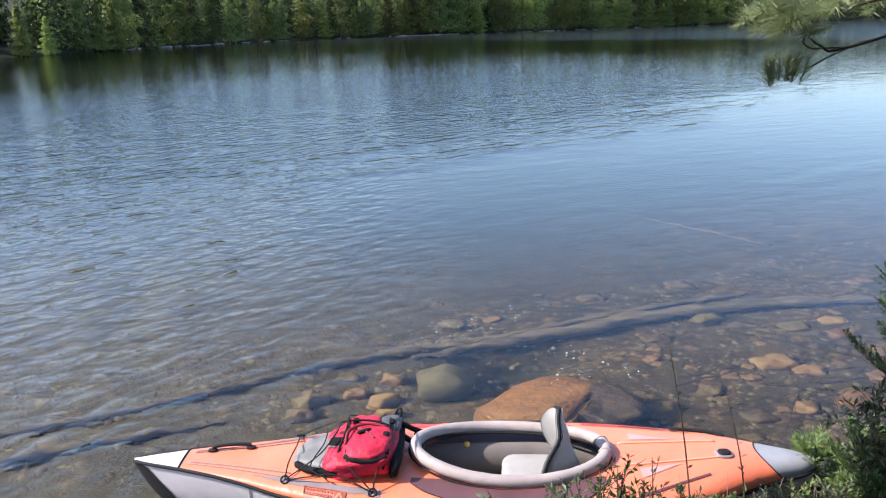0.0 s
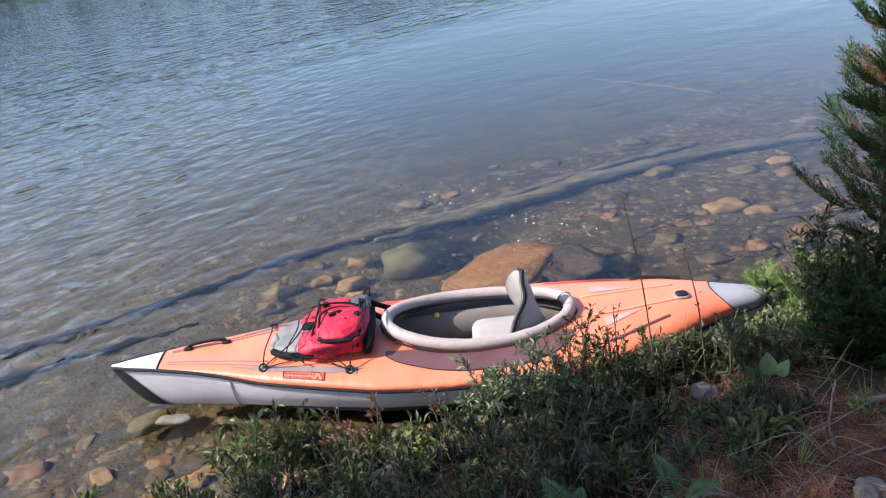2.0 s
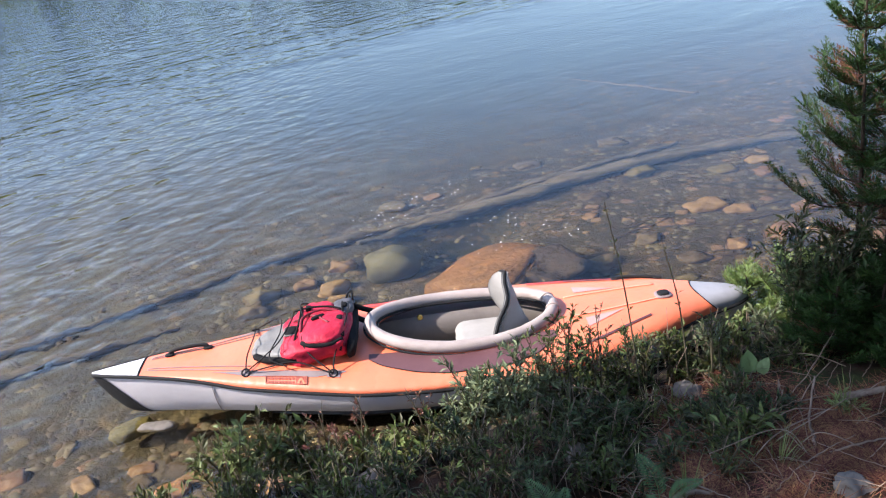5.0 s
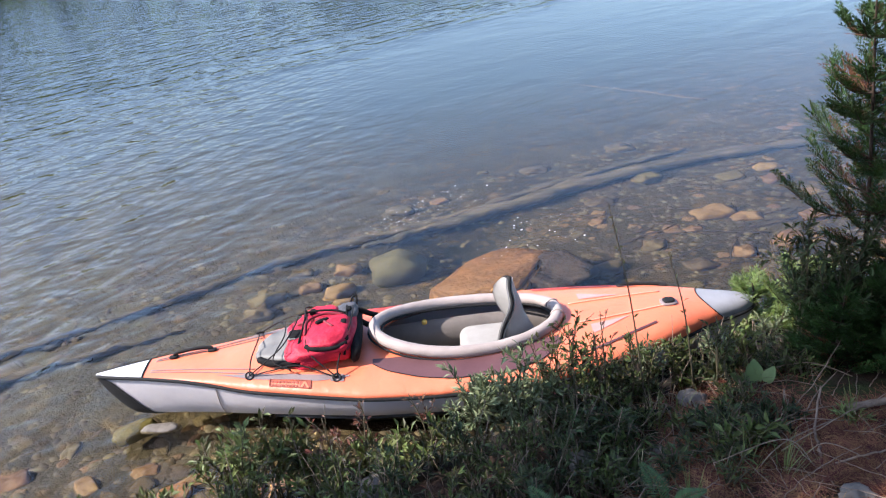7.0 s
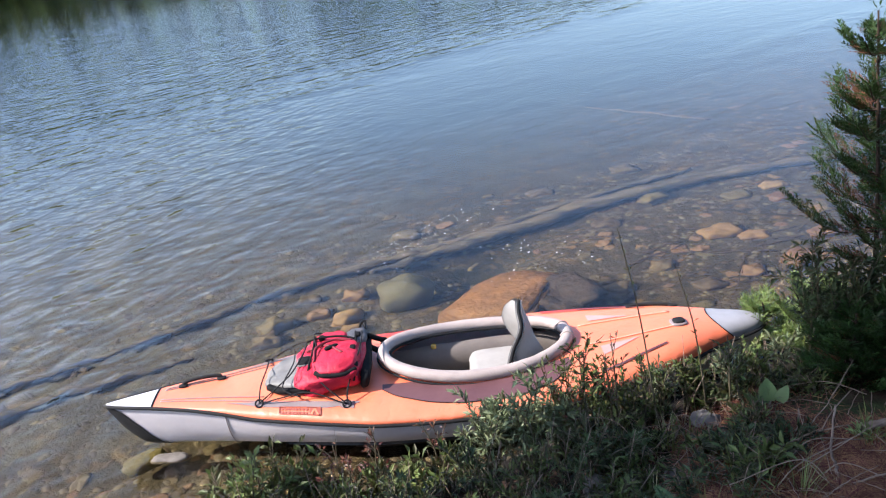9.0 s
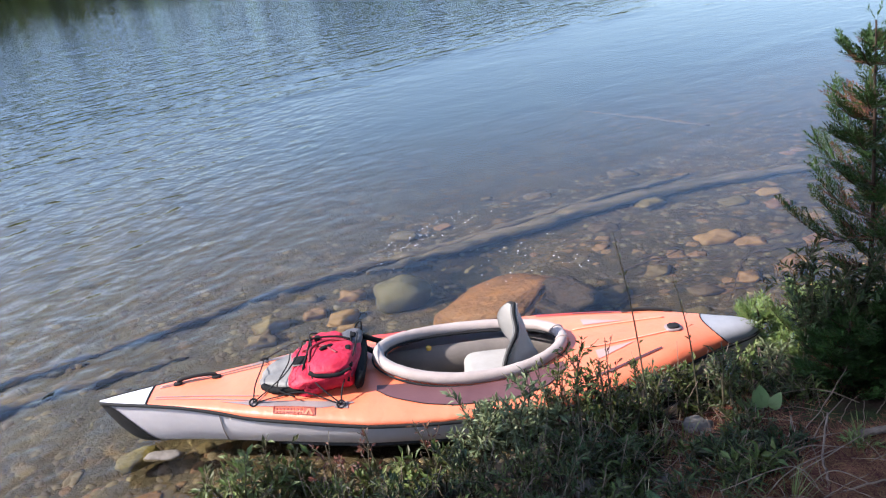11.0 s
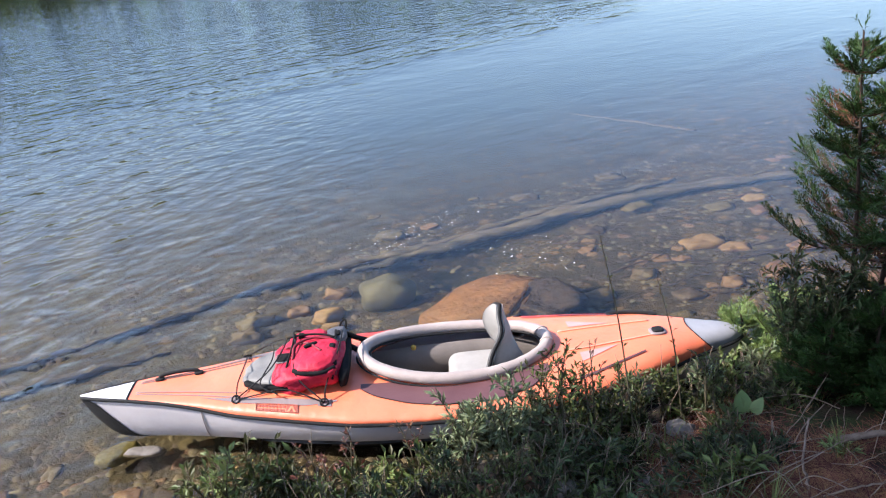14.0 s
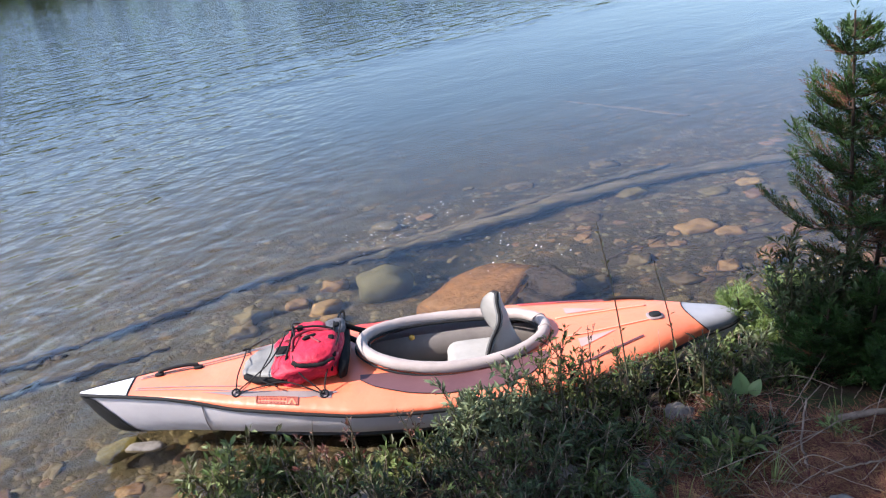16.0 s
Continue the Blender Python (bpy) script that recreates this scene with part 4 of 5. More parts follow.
for x, y, h, k, turn in STONES:
    shallow = x < -0.4 and y < 4.4
    lone_stone("stone", x, y, on_bed(x, y, h * 0.5, -0.2 if shallow else 0.25), (h, h * 0.78, h * (0.8 if x < 0.3 and 5 < y < 5.9 else 0.40 if shallow else 0.5)), kinds[k][0], kinds[k][1], turn, 0.42, 3.2, 20, 12, "stones under the water")
lone_stone("stone", -0.76, 4.05, -0.008, (0.090, 0.032, 0.024), M["bank_rock"], "pale flat stone awash under the bow", -8, 0.22, 2.8)
lone_stone("stone", -0.90, 4.10, -0.065, (0.10, 0.065, 0.050), M["moss_stone"], "mossy olive stone awash under the bow", 30, 0.22, 2.8)
for x, y, h in ((1.56, 3.42, 0.066), (1.02, 3.10, 0.065), (1.30, 3.07, 0.04), (0.28, 3.30, 0.085), (0.20, 3.18, 0.07)):
    lone_stone("stone", x, y, on_bed(x, y, h * 0.6, 0.3), (h, h * 0.7, h * 0.6), M["bank_rock"], "pale weathered stone in the bank", x * 90, 0.3, 3.0, group="stones in the bank")

M["stone_tan"] = mat("tan_shore_stone", (0.12, 0.058, 0.028), (0.24, 0.128, 0.066), 8, 0.75, 0.005, 30, vary=0.3)
rng = random.Random(14)
for k in range(26):
    x = rng.uniform(-1.4, -0.1)
    y = float(near_shore(x)) + rng.uniform(-0.02, 0.36)
    h = rng.uniform(0.035, 0.085)
    lone_stone("stone", x, y, on_bed(x, y, h * 0.5, 0.3), (h, h * 0.75, h * 0.5), M["stone_tan"], "tan angular stone in the shallows under the shrubs", rng.uniform(0, 180), 0.45, 3.4, 18, 10, "stones in the shallows")
rng = random.Random(4)
shapes = [mesh_of("cobble", *stone_mesh("cobble", (1, rng.uniform(0.65, 0.95), rng.uniform(0.35, 0.6)), 11.0 + i * 3.7, 0.55, 3.4, 12, 8), (M["stone" if i % 3 else "stone_rust"],)) for i in range(8)]
made = 0
while made < 290:
    x = rng.uniform(-2.4, 4.4)
    s = float(near_shore(x))
    y = s + rng.uniform(0.05, 1) ** 1.2 * 2.7
    if rng.random() > (1.0 if y < 4.3 and x < 0.2 else 0.55 if x > 1.6 else 0.10):
        continue
    h = rng.uniform(0.022, 0.068)
    if x < -0.8 and y > 3.75 and rng.random() < 0.7:
        continue
    if 0.55 < x < 1.65 and 4.95 < y < 5.9:
        continue
    ob = new("cobble", shapes[made % 8])
    ob.matrix_basis = pose(x, y, on_bed(x, y, h, -0.12), rng.uniform(-10, 10), rng.uniform(-10, 10), rng.uniform(0, 360)) @ Matrix.Diagonal((h, h, h * 0.75, 1))
    tagged(ob, "small cobble among others on the lake bed", "stone", "cobbles on the lake bed")
    made += 1


def scatter_stones(n, lo, hi, xr, reach, seed):
    """Loose gravel, one mesh."""
    r = random.Random(seed)
    verts, faces = [], []
    for _ in range(n):
        x = r.uniform(*xr)
        y = float(near_shore(x)) + r.uniform(0.0, 1) ** 1.2 * reach if r.random() < 0.9 else float(near_shore(x)) + r.uniform(0, 0.4)
        h = r.uniform(lo, hi)
        z = ground_z(x, y)
        a = r.uniform(0, 6.28)
        k = len(verts)
        c, s = math.cos(a), math.sin(a)
        for px, py, pz in ((1, 0, 0), (0.4, 0.8, 0), (-0.6, 0.7, 0), (-1, -0.1, 0), (-0.3, -0.8, 0), (0.6, -0.6, 0), (0.3, 0.1, 0.5), (-0.4, 0.1, 0.45)):
            px, py = px * r.uniform(0.8, 1.15), py * r.uniform(0.7, 1.0)
            verts.append((x + (px * c - py * s) * h, y + (px * s + py * c) * h, z + pz * h))
        for f in ((0, 1, 6), (1, 2, 7, 6), (2, 3, 7), (3, 4, 7), (4, 5, 6, 7), (5, 0, 6)):
            faces.append(tuple(k + i for i in f))
    return verts, faces


M["gravel"] = mat("gravel", (0.030, 0.022, 0.012), (0.078, 0.057, 0.031), 6, 0.75, 0, vary=0.5, island=True)
gravel = new("gravel", mesh_of("gravel", *scatter_stones(4200, 0.012, 0.040, (-3.2, 5.0), 3.6, 8), (M["gravel"],)))
M["pebble"] = mat("pale_pebble", (0.030, 0.023, 0.015), (0.092, 0.070, 0.046), 4, 0.75, 0, vary=0.65, island=True)
pebbles = new("pebbles", mesh_of("pebbles", *scatter_stones(1500, 0.006, 0.022, (1.2, 4.2), 2.6, 18), (M["pebble"],)))
tagged(pebbles, "pale pebbles strewn between the stones of the shallows", "pebbles", kind="stuff")
tagged(gravel, "loose brown gravel covering the shallow lake bed", "gravel", kind="stuff")


def sunken_log(points, radii, label, seed, wood="log"):
    pts = curve_points([(x, y, ground_z(x, y) + r * 0.95) for (x, y), r in zip(points, radii)], 24)
    pts = [p + Vector((noise.noise((i * 0.0875, seed, 3)), noise.noise((i * 0.0875, seed, 6)), 0.3 * noise.noise((i * 0.125, seed, 9)))) * (0.018 if seed == 1 else 0.045) for i, p in enumerate(pts)]
    rad = [float(np.interp(i, np.linspace(0, len(pts) - 1, len(radii)), radii)) * (0.85 + 0.45 * noise.noise((i * 0.146, seed, 0))) for i in range(len(pts))]
    ob = new("sunken_log", mesh_of("sunken_log", *tube(pts, rad, 20), (M[wood],)))
    for v in ob.data.vertices:
        v.co += Vector((0, noise.noise(v.co * 9), noise.noise(v.co * 9 + Vector((5, 0, 0))))) * 0.024 + Vector((0, noise.noise(v.co * 26), noise.noise(v.co * 26 + Vector((3, 0, 0))))) * 0.012 + Vector((0, 0, noise.noise(Vector((v.co.x * 6, v.co.y * 30, 2.0))))) * 0.014
    return tagged(ob, label, "log", "sunken logs")


sunken_log([(-4.2, 4.55), (-2.07, 5.25), (-1.46, 5.53), (-0.78, 5.92), (0.02, 6.23), (0.91, 6.51), (1.93, 6.94), (3.1, 7.28)], [0.03, 0.034, 0.038, 0.045, 0.050, 0.055, 0.055, 0.035], "long waterlogged log lying on the lake bed", 1)
sunken_log([(0.19, 6.19), (0.88, 6.385), (1.84, 6.70), (2.87, 6.92), (3.82, 6.93), (4.6, 6.86)], [0.03, 0.075, 0.105, 0.10, 0.08, 0.07], "thick waterlogged trunk crossing another sunken log", 2)
sunken_log([(-3.0, 4.45), (-1.93, 4.88), (-1.5, 5.06), (-0.93, 5.26)], [0.045, 0.05, 0.045, 0.02], "short waterlogged branch near the bow", 3)
sunken_log([(3.02, 10.4), (3.5, 9.6), (3.95, 8.8)], [0.018, 0.028, 0.030], "thin sunken pole further out", 4, "stone")
rng = random.Random(9)
twig_paths = []
for _ in range(26):
    x, y = rng.uniform(1.5, 3.6), rng.uniform(4.9, 6.6)
    a = rng.uniform(-0.6, 0.9)
    l = rng.uniform(0.15, 0.5)
    pts = [(x + math.cos(a) * l * k / 4 + rng.uniform(-0.02, 0.02), y + math.sin(a) * l * k / 4 + rng.uniform(-0.02, 0.02), 0) for k in range(5)]
    twig_paths.append(tube([(px, py, ground_z(px, py) + 0.02) for px, py, _ in pts], 0.006, 5))
for x, y, a, l in ((1.75, 5.05, 0.35, 1.3), (2.0, 5.6, -0.12, 1.2), (2.35, 4.85, 1.0, 0.9), (2.75, 5.0, 1.35, 1.0)):
    line = [(x + math.cos(a) * l * k / 7 + rng.uniform(-0.03, 0.03), y + math.sin(a) * l * k / 7 + rng.uniform(-0.03, 0.03)) for k in range(8)]
    twig_paths.append(tube(curve_points([(px, py, ground_z(px, py) + 0.03 + 0.03 * math.sin(k)) for k, (px, py) in enumerate(line)], 4), 0.0042, 6))
sunk = new("sunken_twigs", mesh_of("sunken_twigs", *join(*twig_paths), (M["cedar_bark"],)))
tagged(sunk, "dark tangle of sunken twigs among stones", "twigs", kind="stuff")

foam_bits = []
rng = random.Random(12)
for i in range(150):
    if i < 100:
        f = rng.random()
        x, y = 0.25 + 0.85 * f + rng.gauss(0, 0.10), 5.98 + 0.72 * f + rng.gauss(0, 0.13)
    else:
        x, y = rng.uniform(0.85, 1.7), rng.uniform(5.35, 6.05)
    r = rng.uniform(0.0018, 0.0045) if i % 12 else 0.0062
    n = 7
    ringv = [(x + r * math.cos(2 * math.pi * k / n), y + r * math.sin(2 * math.pi * k / n), 0.001) for k in range(n)] + [(x, y, r * 0.5)]
    foam_bits.append((ringv, [(k, (k + 1) % n, n) for k in range(n)]))
foam = new("foam_flecks", mesh_of("foam_flecks", *join(*foam_bits), (M["foam"],)))
tagged(foam, "white foam flecks floating on the water", "foam", kind="stuff")


# ---- foliage tools ----
def leaf(at, d, up, length, width, fold=0.25):
    """One folded lance-shaped leaf of four triangles."""
    d = d.normalized()
    s = d.cross(up)
    s = s.normalized() if s.length > 1e-4 else d.orthogonal().normalized()
    n = s.cross(d)
    m = at + d * length * 0.5
    droop = n * (-0.08 * length)
    return ([at, m + s * width / 2 + n * width * fold, at + d * length + droop, m - s * width / 2 + n * width * fold, m], [(0, 4, 1), (4, 2, 1), (0, 3, 4), (4, 3, 2)])


def rand_dir(r, up=0.0):
    a, z = r.uniform(0, 2 * math.pi), r.uniform(-1, 1)
    q = math.sqrt(1 - z * z)
    return Vector((q * math.cos(a), q * math.sin(a), z + up)).normalized()


def shrub(x, y, height, spread, stems, leaves, seed, leaf_mat, leaf_len=0.034, leaf_wide=0.011, label="", group="shrubs on the bank", lean=(0, 0), bare=0.25, name="shrub", dry=0, twigs=5, thick=0.0048):
    """Arching stems from one root, with upright lance leaves along them."""
    r = random.Random(seed)
    z0 = ground_z(x, y) - 0.02
    ob = thing(name, (x, y, z0), label, "shrub", group)
    green = []
    for k in range(stems):
        a = 2 * math.pi * (k + r.random()) / stems
        out = spread * r.uniform(0.25, 1.0)
        h = height * r.uniform(0.7, 1.05) * (1 - 0.25 * out / max(spread, 0.01))
        end = Vector((math.cos(a) * out + lean[0], math.sin(a) * out + lean[1], h))
        mid = end * 0.5 + Vector((-math.cos(a) * out * 0.15, -math.sin(a) * out * 0.15, h * 0.08)) + rand_dir(r) * 0.02
        pts = curve_points([Vector((math.cos(a) * 0.02, math.sin(a) * 0.02, 0)), mid, end], 6)
        wood = [tube(pts, [lerp(thick, 0.0014, i / len(pts)) for i in range(len(pts))], 5)]
        shoots = [pts]
        for j in range(twigs):
            i = r.randrange(len(pts) // 3, len(pts) - 2)
            d = (rand_dir(r, 0.6) + (pts[i + 1] - pts[i]).normalized() * 0.8).normalized() * r.uniform(0.25, 0.5) * height * 0.5
            sp = curve_points([pts[i], pts[i] + d * 0.5 + Vector((0, 0, 0.01)), pts[i] + d], 4)
            wood.append(tube(sp, 0.0014, 4))
            shoots.append(sp)
        part("stem", join(*wood), M["stem"], ob)
        for _ in range(leaves):
            sp = shoots[0] if twigs == 0 or r.random() < 0.35 else r.choice(shoots[1:])
            f = bare + (1 - bare) * r.random() ** 0.8
            i = min(int(f * (len(sp) - 1)), len(sp) - 2)
            d = (sp[i + 1] - sp[i]).normalized()
            w = (d * 0.75 + rand_dir(r, 0.15) * 0.85).normalized()
            size = r.uniform(0.6, 1.15) * (0.75 if f > 0.93 else 1)
            green.append(leaf(sp[i] + w * 0.004, w, Vector((0, 0, 1)) + rand_dir(r) * 0.6, leaf_len * size, leaf_wide * size))
    part("foliage", join(*green), leaf_mat, ob, "", False)
    if dry:
        straw = []
        for _ in range(dry):
            a, out, h = r.uniform(0, 6.28), r.uniform(0, spread), height * r.uniform(0.45, 0.95)
            foot = Vector((math.cos(a) * out * 0.6, math.sin(a) * out * 0.6, 0))
            straw.append(tube([foot, foot + Vector((math.cos(a) * 0.02, math.sin(a) * 0.02, h * 0.5)) + rand_dir(r) * 0.012, foot + Vector((math.cos(a) * 0.06, math.sin(a) * 0.06, h)) + rand_dir(r) * 0.04], 0.0013, 4))
        part("undergrowth", join(*straw), M["twig"], ob, "dry brown dead growth")
    return ob


# front row along the water, taller towards the stern
G, GB = "dark green lance-leaved shrub on the bank", "pale sunlit lance-leaved shrub at the water's edge"
FRONT = [(-0.86, 3.20, 0.30, 0.13), (-0.58, 3.32, 0.28, 0.14), (-0.32, 3.44, 0.46, 0.15), (-0.22, 3.38, 0.46, 0.15), (-0.12, 3.46, 0.46, 0.15), (-0.02, 3.44, 0.36, 0.13), (0.04, 3.36, 0.24, 0.15), (0.20, 3.40, 0.22, 0.14),
         (0.36, 3.38, 0.22, 0.14), (0.52, 3.40, 0.28, 0.15), (0.70, 3.40, 0.50, 0.16), (0.84, 3.38, 0.50, 0.15), (0.98, 3.44, 0.34, 0.14), (1.14, 3.46, 0.38, 0.14),
         (1.28, 3.58, 0.34, 0.10), (1.46, 3.64, 0.34, 0.11), (1.62, 3.62, 0.32, 0.12), (1.76, 3.66, 0.26, 0.12), (1.90, 3.72, 0.26, 0.12), (2.02, 3.74, 0.22, 0.10)]
for i, (x, y, h, s) in enumerate(FRONT):
    bright = i % 5 == 3
    # past x 1.25 the pale willow leaf stands in for sunlight
    willow = 0.65 < x < 1.0 or (x > 1.25 and i % 2)
    shrub(x, y, h, s, 5 if x > 1.05 else 9 if willow else 8, 26 if x > 1.05 else 62 if willow else 30, 40 + i, M["willow" if willow else "leaf_bright" if bright else "leaf"], 0.044 if x > 1.05 else 0.050, 0.0150 if willow else 0.0180,
          "grey-green willow clump leaning against the kayak" if willow else GB if bright else G, dry=8 if x > 1.2 else 0)
BACK = [(-0.75, 3.02, 0.30, 0.16), (-0.45, 3.10, 0.30, 0.16), (-0.15, 3.12, 0.32, 0.18), (0.12, 3.10, 0.34, 0.17), (0.36, 3.10, 0.34, 0.18), (0.60, 3.12, 0.38, 0.18), (0.82, 3.08, 0.36, 0.18),
        (1.04, 3.18, 0.32, 0.18), (0.30, 2.88, 0.26, 0.16), (0.55, 2.86, 0.26, 0.16), (0.80, 2.84, 0.24, 0.16), (1.16, 3.20, 0.20, 0.14), (1.02, 2.92, 0.20, 0.14), (-0.55, 2.86, 0.26, 0.16), (-0.30, 2.84, 0.28, 0.16), (-0.05, 2.86, 0.28, 0.16), (0.12, 2.80, 0.26, 0.16),
        (0.42, 2.70, 0.22, 0.15), (0.70, 2.98, 0.30, 0.16), (0.90, 2.98, 0.28, 0.16), (0.20, 2.98, 0.30, 0.16), (-0.22, 3.0, 0.30, 0.16), (0.62, 2.72, 0.20, 0.14)]
for i, (x, y, h, s) in enumerate(BACK):
    pale = i % 4 == 0 and x < 0.2
    # herb leaf past x 0.3 puts shade into these shrubs' colour
    shrub(x, y, h, s, 9, 30 if x > 0.3 else 32, 80 + i, M["leaf_bright" if pale else "herb" if x > 0.3 and i % 3 else "leaf"], 0.038, 0.0115, GB if pale else G, dry=14)
# single tall wands and reddish shoots in front of the kayak
for i, (x, y, h, lx) in enumerate(((1.41, 3.47, 1.02, -0.15), (1.60, 3.52, 1.02, -0.14))):
    shrub(x, y, h, 0.05, 1, 16, 120 + i, M["leaf"], 0.026, 0.009, "single tall thin wand with few leaves", "tall wands", (lx, 0.02), 0.1, "wand_shoot", 0, 0, 0.0042)
for i, (x, y, h) in enumerate(((0.12, 3.46, 0.50), (0.26, 3.46, 0.44), (0.17, 3.40, 0.40), (1.05, 3.46, 0.62), (1.22, 3.46, 0.58), (0.50, 3.45, 0.46))):
    shrub(x, y, h, 0.06, 2, 22, 140 + i, M["leaf_red"], 0.030, 0.010, "slim reddish-leaved shoot in front of the kayak", "reddish shoots", (-0.02, 0), 0.55, "leafy_shoot")
for i, (x, y, h) in enumerate(((0.98, 3.50, 0.54), (1.10, 3.42, 0.60), (1.16, 3.52, 0.46), (1.34, 3.54, 0.46), (1.72, 3.50, 0.40), (1.56, 3.60, 0.38), (1.22, 3.56, 0.50), (1.44, 3.58, 0.44), (1.06, 3.50, 0.56))):
    shrub(x, y, h, 0.08, 3, 44, 190 + i, M["leaf"], 0.036, 0.012, "slim dark leafy shoot in front of the kayak", "leafy shoots", (-0.02, 0), 0.35, "leafy_shoot")
# willow beside the cedar
for i, (x, y, h, s) in enumerate(((2.16, 3.68, 0.74, 0.13), (2.25, 3.60, 0.72, 0.16), (2.36, 3.54, 0.56, 0.18))):
    shrub(x, y, h, s, 9, 90, 160 + i, M["herb"], 0.046, 0.015, "dark grey-green willow shrub beside the cedar sapling", bare=0.06)


# ---- cedar sapling and low cedar growth ----
def cedar(x, y, height, reach, first, seed, label, brown=0.25, lean=(0, 0), trunks=1, leaf_mat="cedar", name="cedar_sapling", tier=0.12, around=7, sweep=0.30):
    """Tiers of swept limbs, each a flat plume of side twigs set with scale-leaf strips."""
    r = random.Random(seed)
    z0 = ground_z(x, y) - 0.03
    ob = thing(name, (x, y, z0), label, "tree", "cedars on the bank")
    green, dead = [], []
    for k in range(trunks):
        ox, oy = (k * 0.13, -k * 0.02) if k else (0, 0)
        h = height * (1 - 0.10 * k)
        pts = curve_points([(ox * 0.5, oy * 0.5, 0), (ox + lean[0] * 0.35 + r.uniform(-0.012, 0.012), oy + lean[1] * 0.4, h * 0.45), (ox * 1.2 + lean[0], oy + lean[1], h)], 16)
        trunk = part("trunk", tube(pts, [lerp(0.0135, 0.003, i / len(pts)) for i in range(len(pts))], 8), M["cedar_bark"], ob, "thin dark trunk")
        levels = max(3, int(h * (1 - first) / tier))
        for e in range(10):
            w = (Vector((0, 0, 1)) + rand_dir(r) * 0.8).normalized()
            for m in range(8):
                green.append(leaf(pts[-1 - e % 5] + w * 0.008 * m, (w + rand_dir(r) * 0.7).normalized(), Vector((0, 0, 1)), 0.026, 0.0058, 0.15))
        for lev in range(levels):
            turn = r.uniform(0, 6.28)
            for q in range(around):
                f = first + (1 - first) * (lev + r.uniform(-0.28, 0.28) + 0.4) / levels
                p = pts[max(0, min(int(f * (len(pts) - 1)), len(pts) - 1))]
                a = turn + 2 * math.pi * (q + r.uniform(-0.25, 0.25)) / around
                g = (f - first) / (1 - first)
                l = reach * (1.05 - 0.78 * g ** 1.2) * r.uniform(0.50, 1.12) * (0.70 + 0.30 * min(1, g / 0.25))
                if height > 1.2 and g < 0.22 and r.random() < 0.4:
                    continue
                d = Vector((math.cos(a), math.sin(a), 0))
                lp = curve_points([p, p + d * l * 0.5 + Vector((0, 0, l * sweep * 0.2)), p + d * l + Vector((0, 0, l * sweep * r.uniform(0.6, 1.5)))], 10)
                part("limb", tube(lp, [lerp(0.0045, 0.0012, i / len(lp)) for i in range(len(lp))], 5), M["cedar_bark"], trunk)
                gone = r.random() < brown * (1.6 - 1.5 * g)
                n = len(lp)
                for i in range(3, n):
                    u = i / (n - 1)
                    ahead = (lp[i] - lp[i - 1]).normalized()
                    side = ahead.cross(Vector((0, 0, 1))).normalized()
                    for s in (-1, 1, 0):
                        if s == 0 and i < n - 2 and r.random() < 0.4:
                            continue
                        tl = (l * 0.30 * math.sin(math.pi * (0.18 + 0.72 * u)) + 0.032) * r.uniform(0.6, 1.2)
                        w = (ahead * 0.75 + side * s * r.uniform(0.6, 0.9) + Vector((0, 0, r.uniform(0.0, 0.75) + (0.3 if s == 0 else 0)))).normalized()
                        flat = (Vector((0, 0, 1)) + rand_dir(r) * 0.5).normalized()
                        fan = []
                        m = max(5, int(tl / 0.0075))
                        cross = w.cross(flat).normalized()
                        for e in range(m):
                            at = lp[i] + w * tl * (e + 0.6) / m
                            side2 = 1 if e % 2 else -1
                            dd = (w * 0.85 + cross * side2 * r.uniform(0.45, 0.85) + flat * r.uniform(-0.1, 0.40)).normalized()
                            fan.append(leaf(at, dd, flat, r.uniform(0.020, 0.034) * (1.1 - 0.4 * e / m), 0.0062, 0.15))
                        fan.append(leaf(lp[i] + w * tl, w, flat, 0.022, 0.0060, 0.1))
                        withered = (gone and u < 0.75 and r.random() < 0.75) or (u < 0.5 and r.random() < brown * 1.4)
                        (dead if withered and brown > 0 else green).extend(fan)
    part("foliage", join(*green), M[leaf_mat], ob, "flat scale-leaf sprays", False)
    if dead:
        part("browned_foliage", join(*dead), M["cedar_brown"], ob, "rust-brown dead sprays", False)
    return ob


cedar(2.41, 3.68, 1.50, 0.38, 0.37, 5, "young cedar with dark sprays and browned inner foliage", 0.22, (-0.13, 0.0), 2, tier=0.14, around=6, sweep=0.42)
cedar(2.64, 3.56, 0.62, 0.34, 0.05, 6, "low dense dark cedar growth at the foot of the sapling", 0.06, tier=0.10)
cedar(2.36, 3.44, 0.42, 0.27, 0.05, 7, "low dense dark cedar growth at the foot of the sapling", 0.06, tier=0.09)
cedar(2.20, 3.50, 0.34, 0.24, 0.04, 27, "low dense dark cedar growth at the foot of the sapling", 0.06, tier=0.08)
cedar(2.34, 3.24, 0.20, 0.22, 0.04, 29, "low dense dark cedar growth at the foot of the sapling", 0.06, tier=0.06)
cedar(2.52, 3.42, 0.36, 0.25, 0.04, 28, "low dense dark cedar growth at the foot of the sapling", 0.06, tier=0.08)
cedar(2.92, 3.72, 0.95, 0.34, 0.12, 9, "low dense dark cedar growth at the foot of the sapling", 0.1)
cedar(2.25, 4.17, 0.31, 0.25, 0.08, 8, "fresh bright green cedar seedling beside the stern", 0.0, (-0.08, 0.0), leaf_mat="cedar_fresh", tier=0.095, around=5, sweep=0.7)
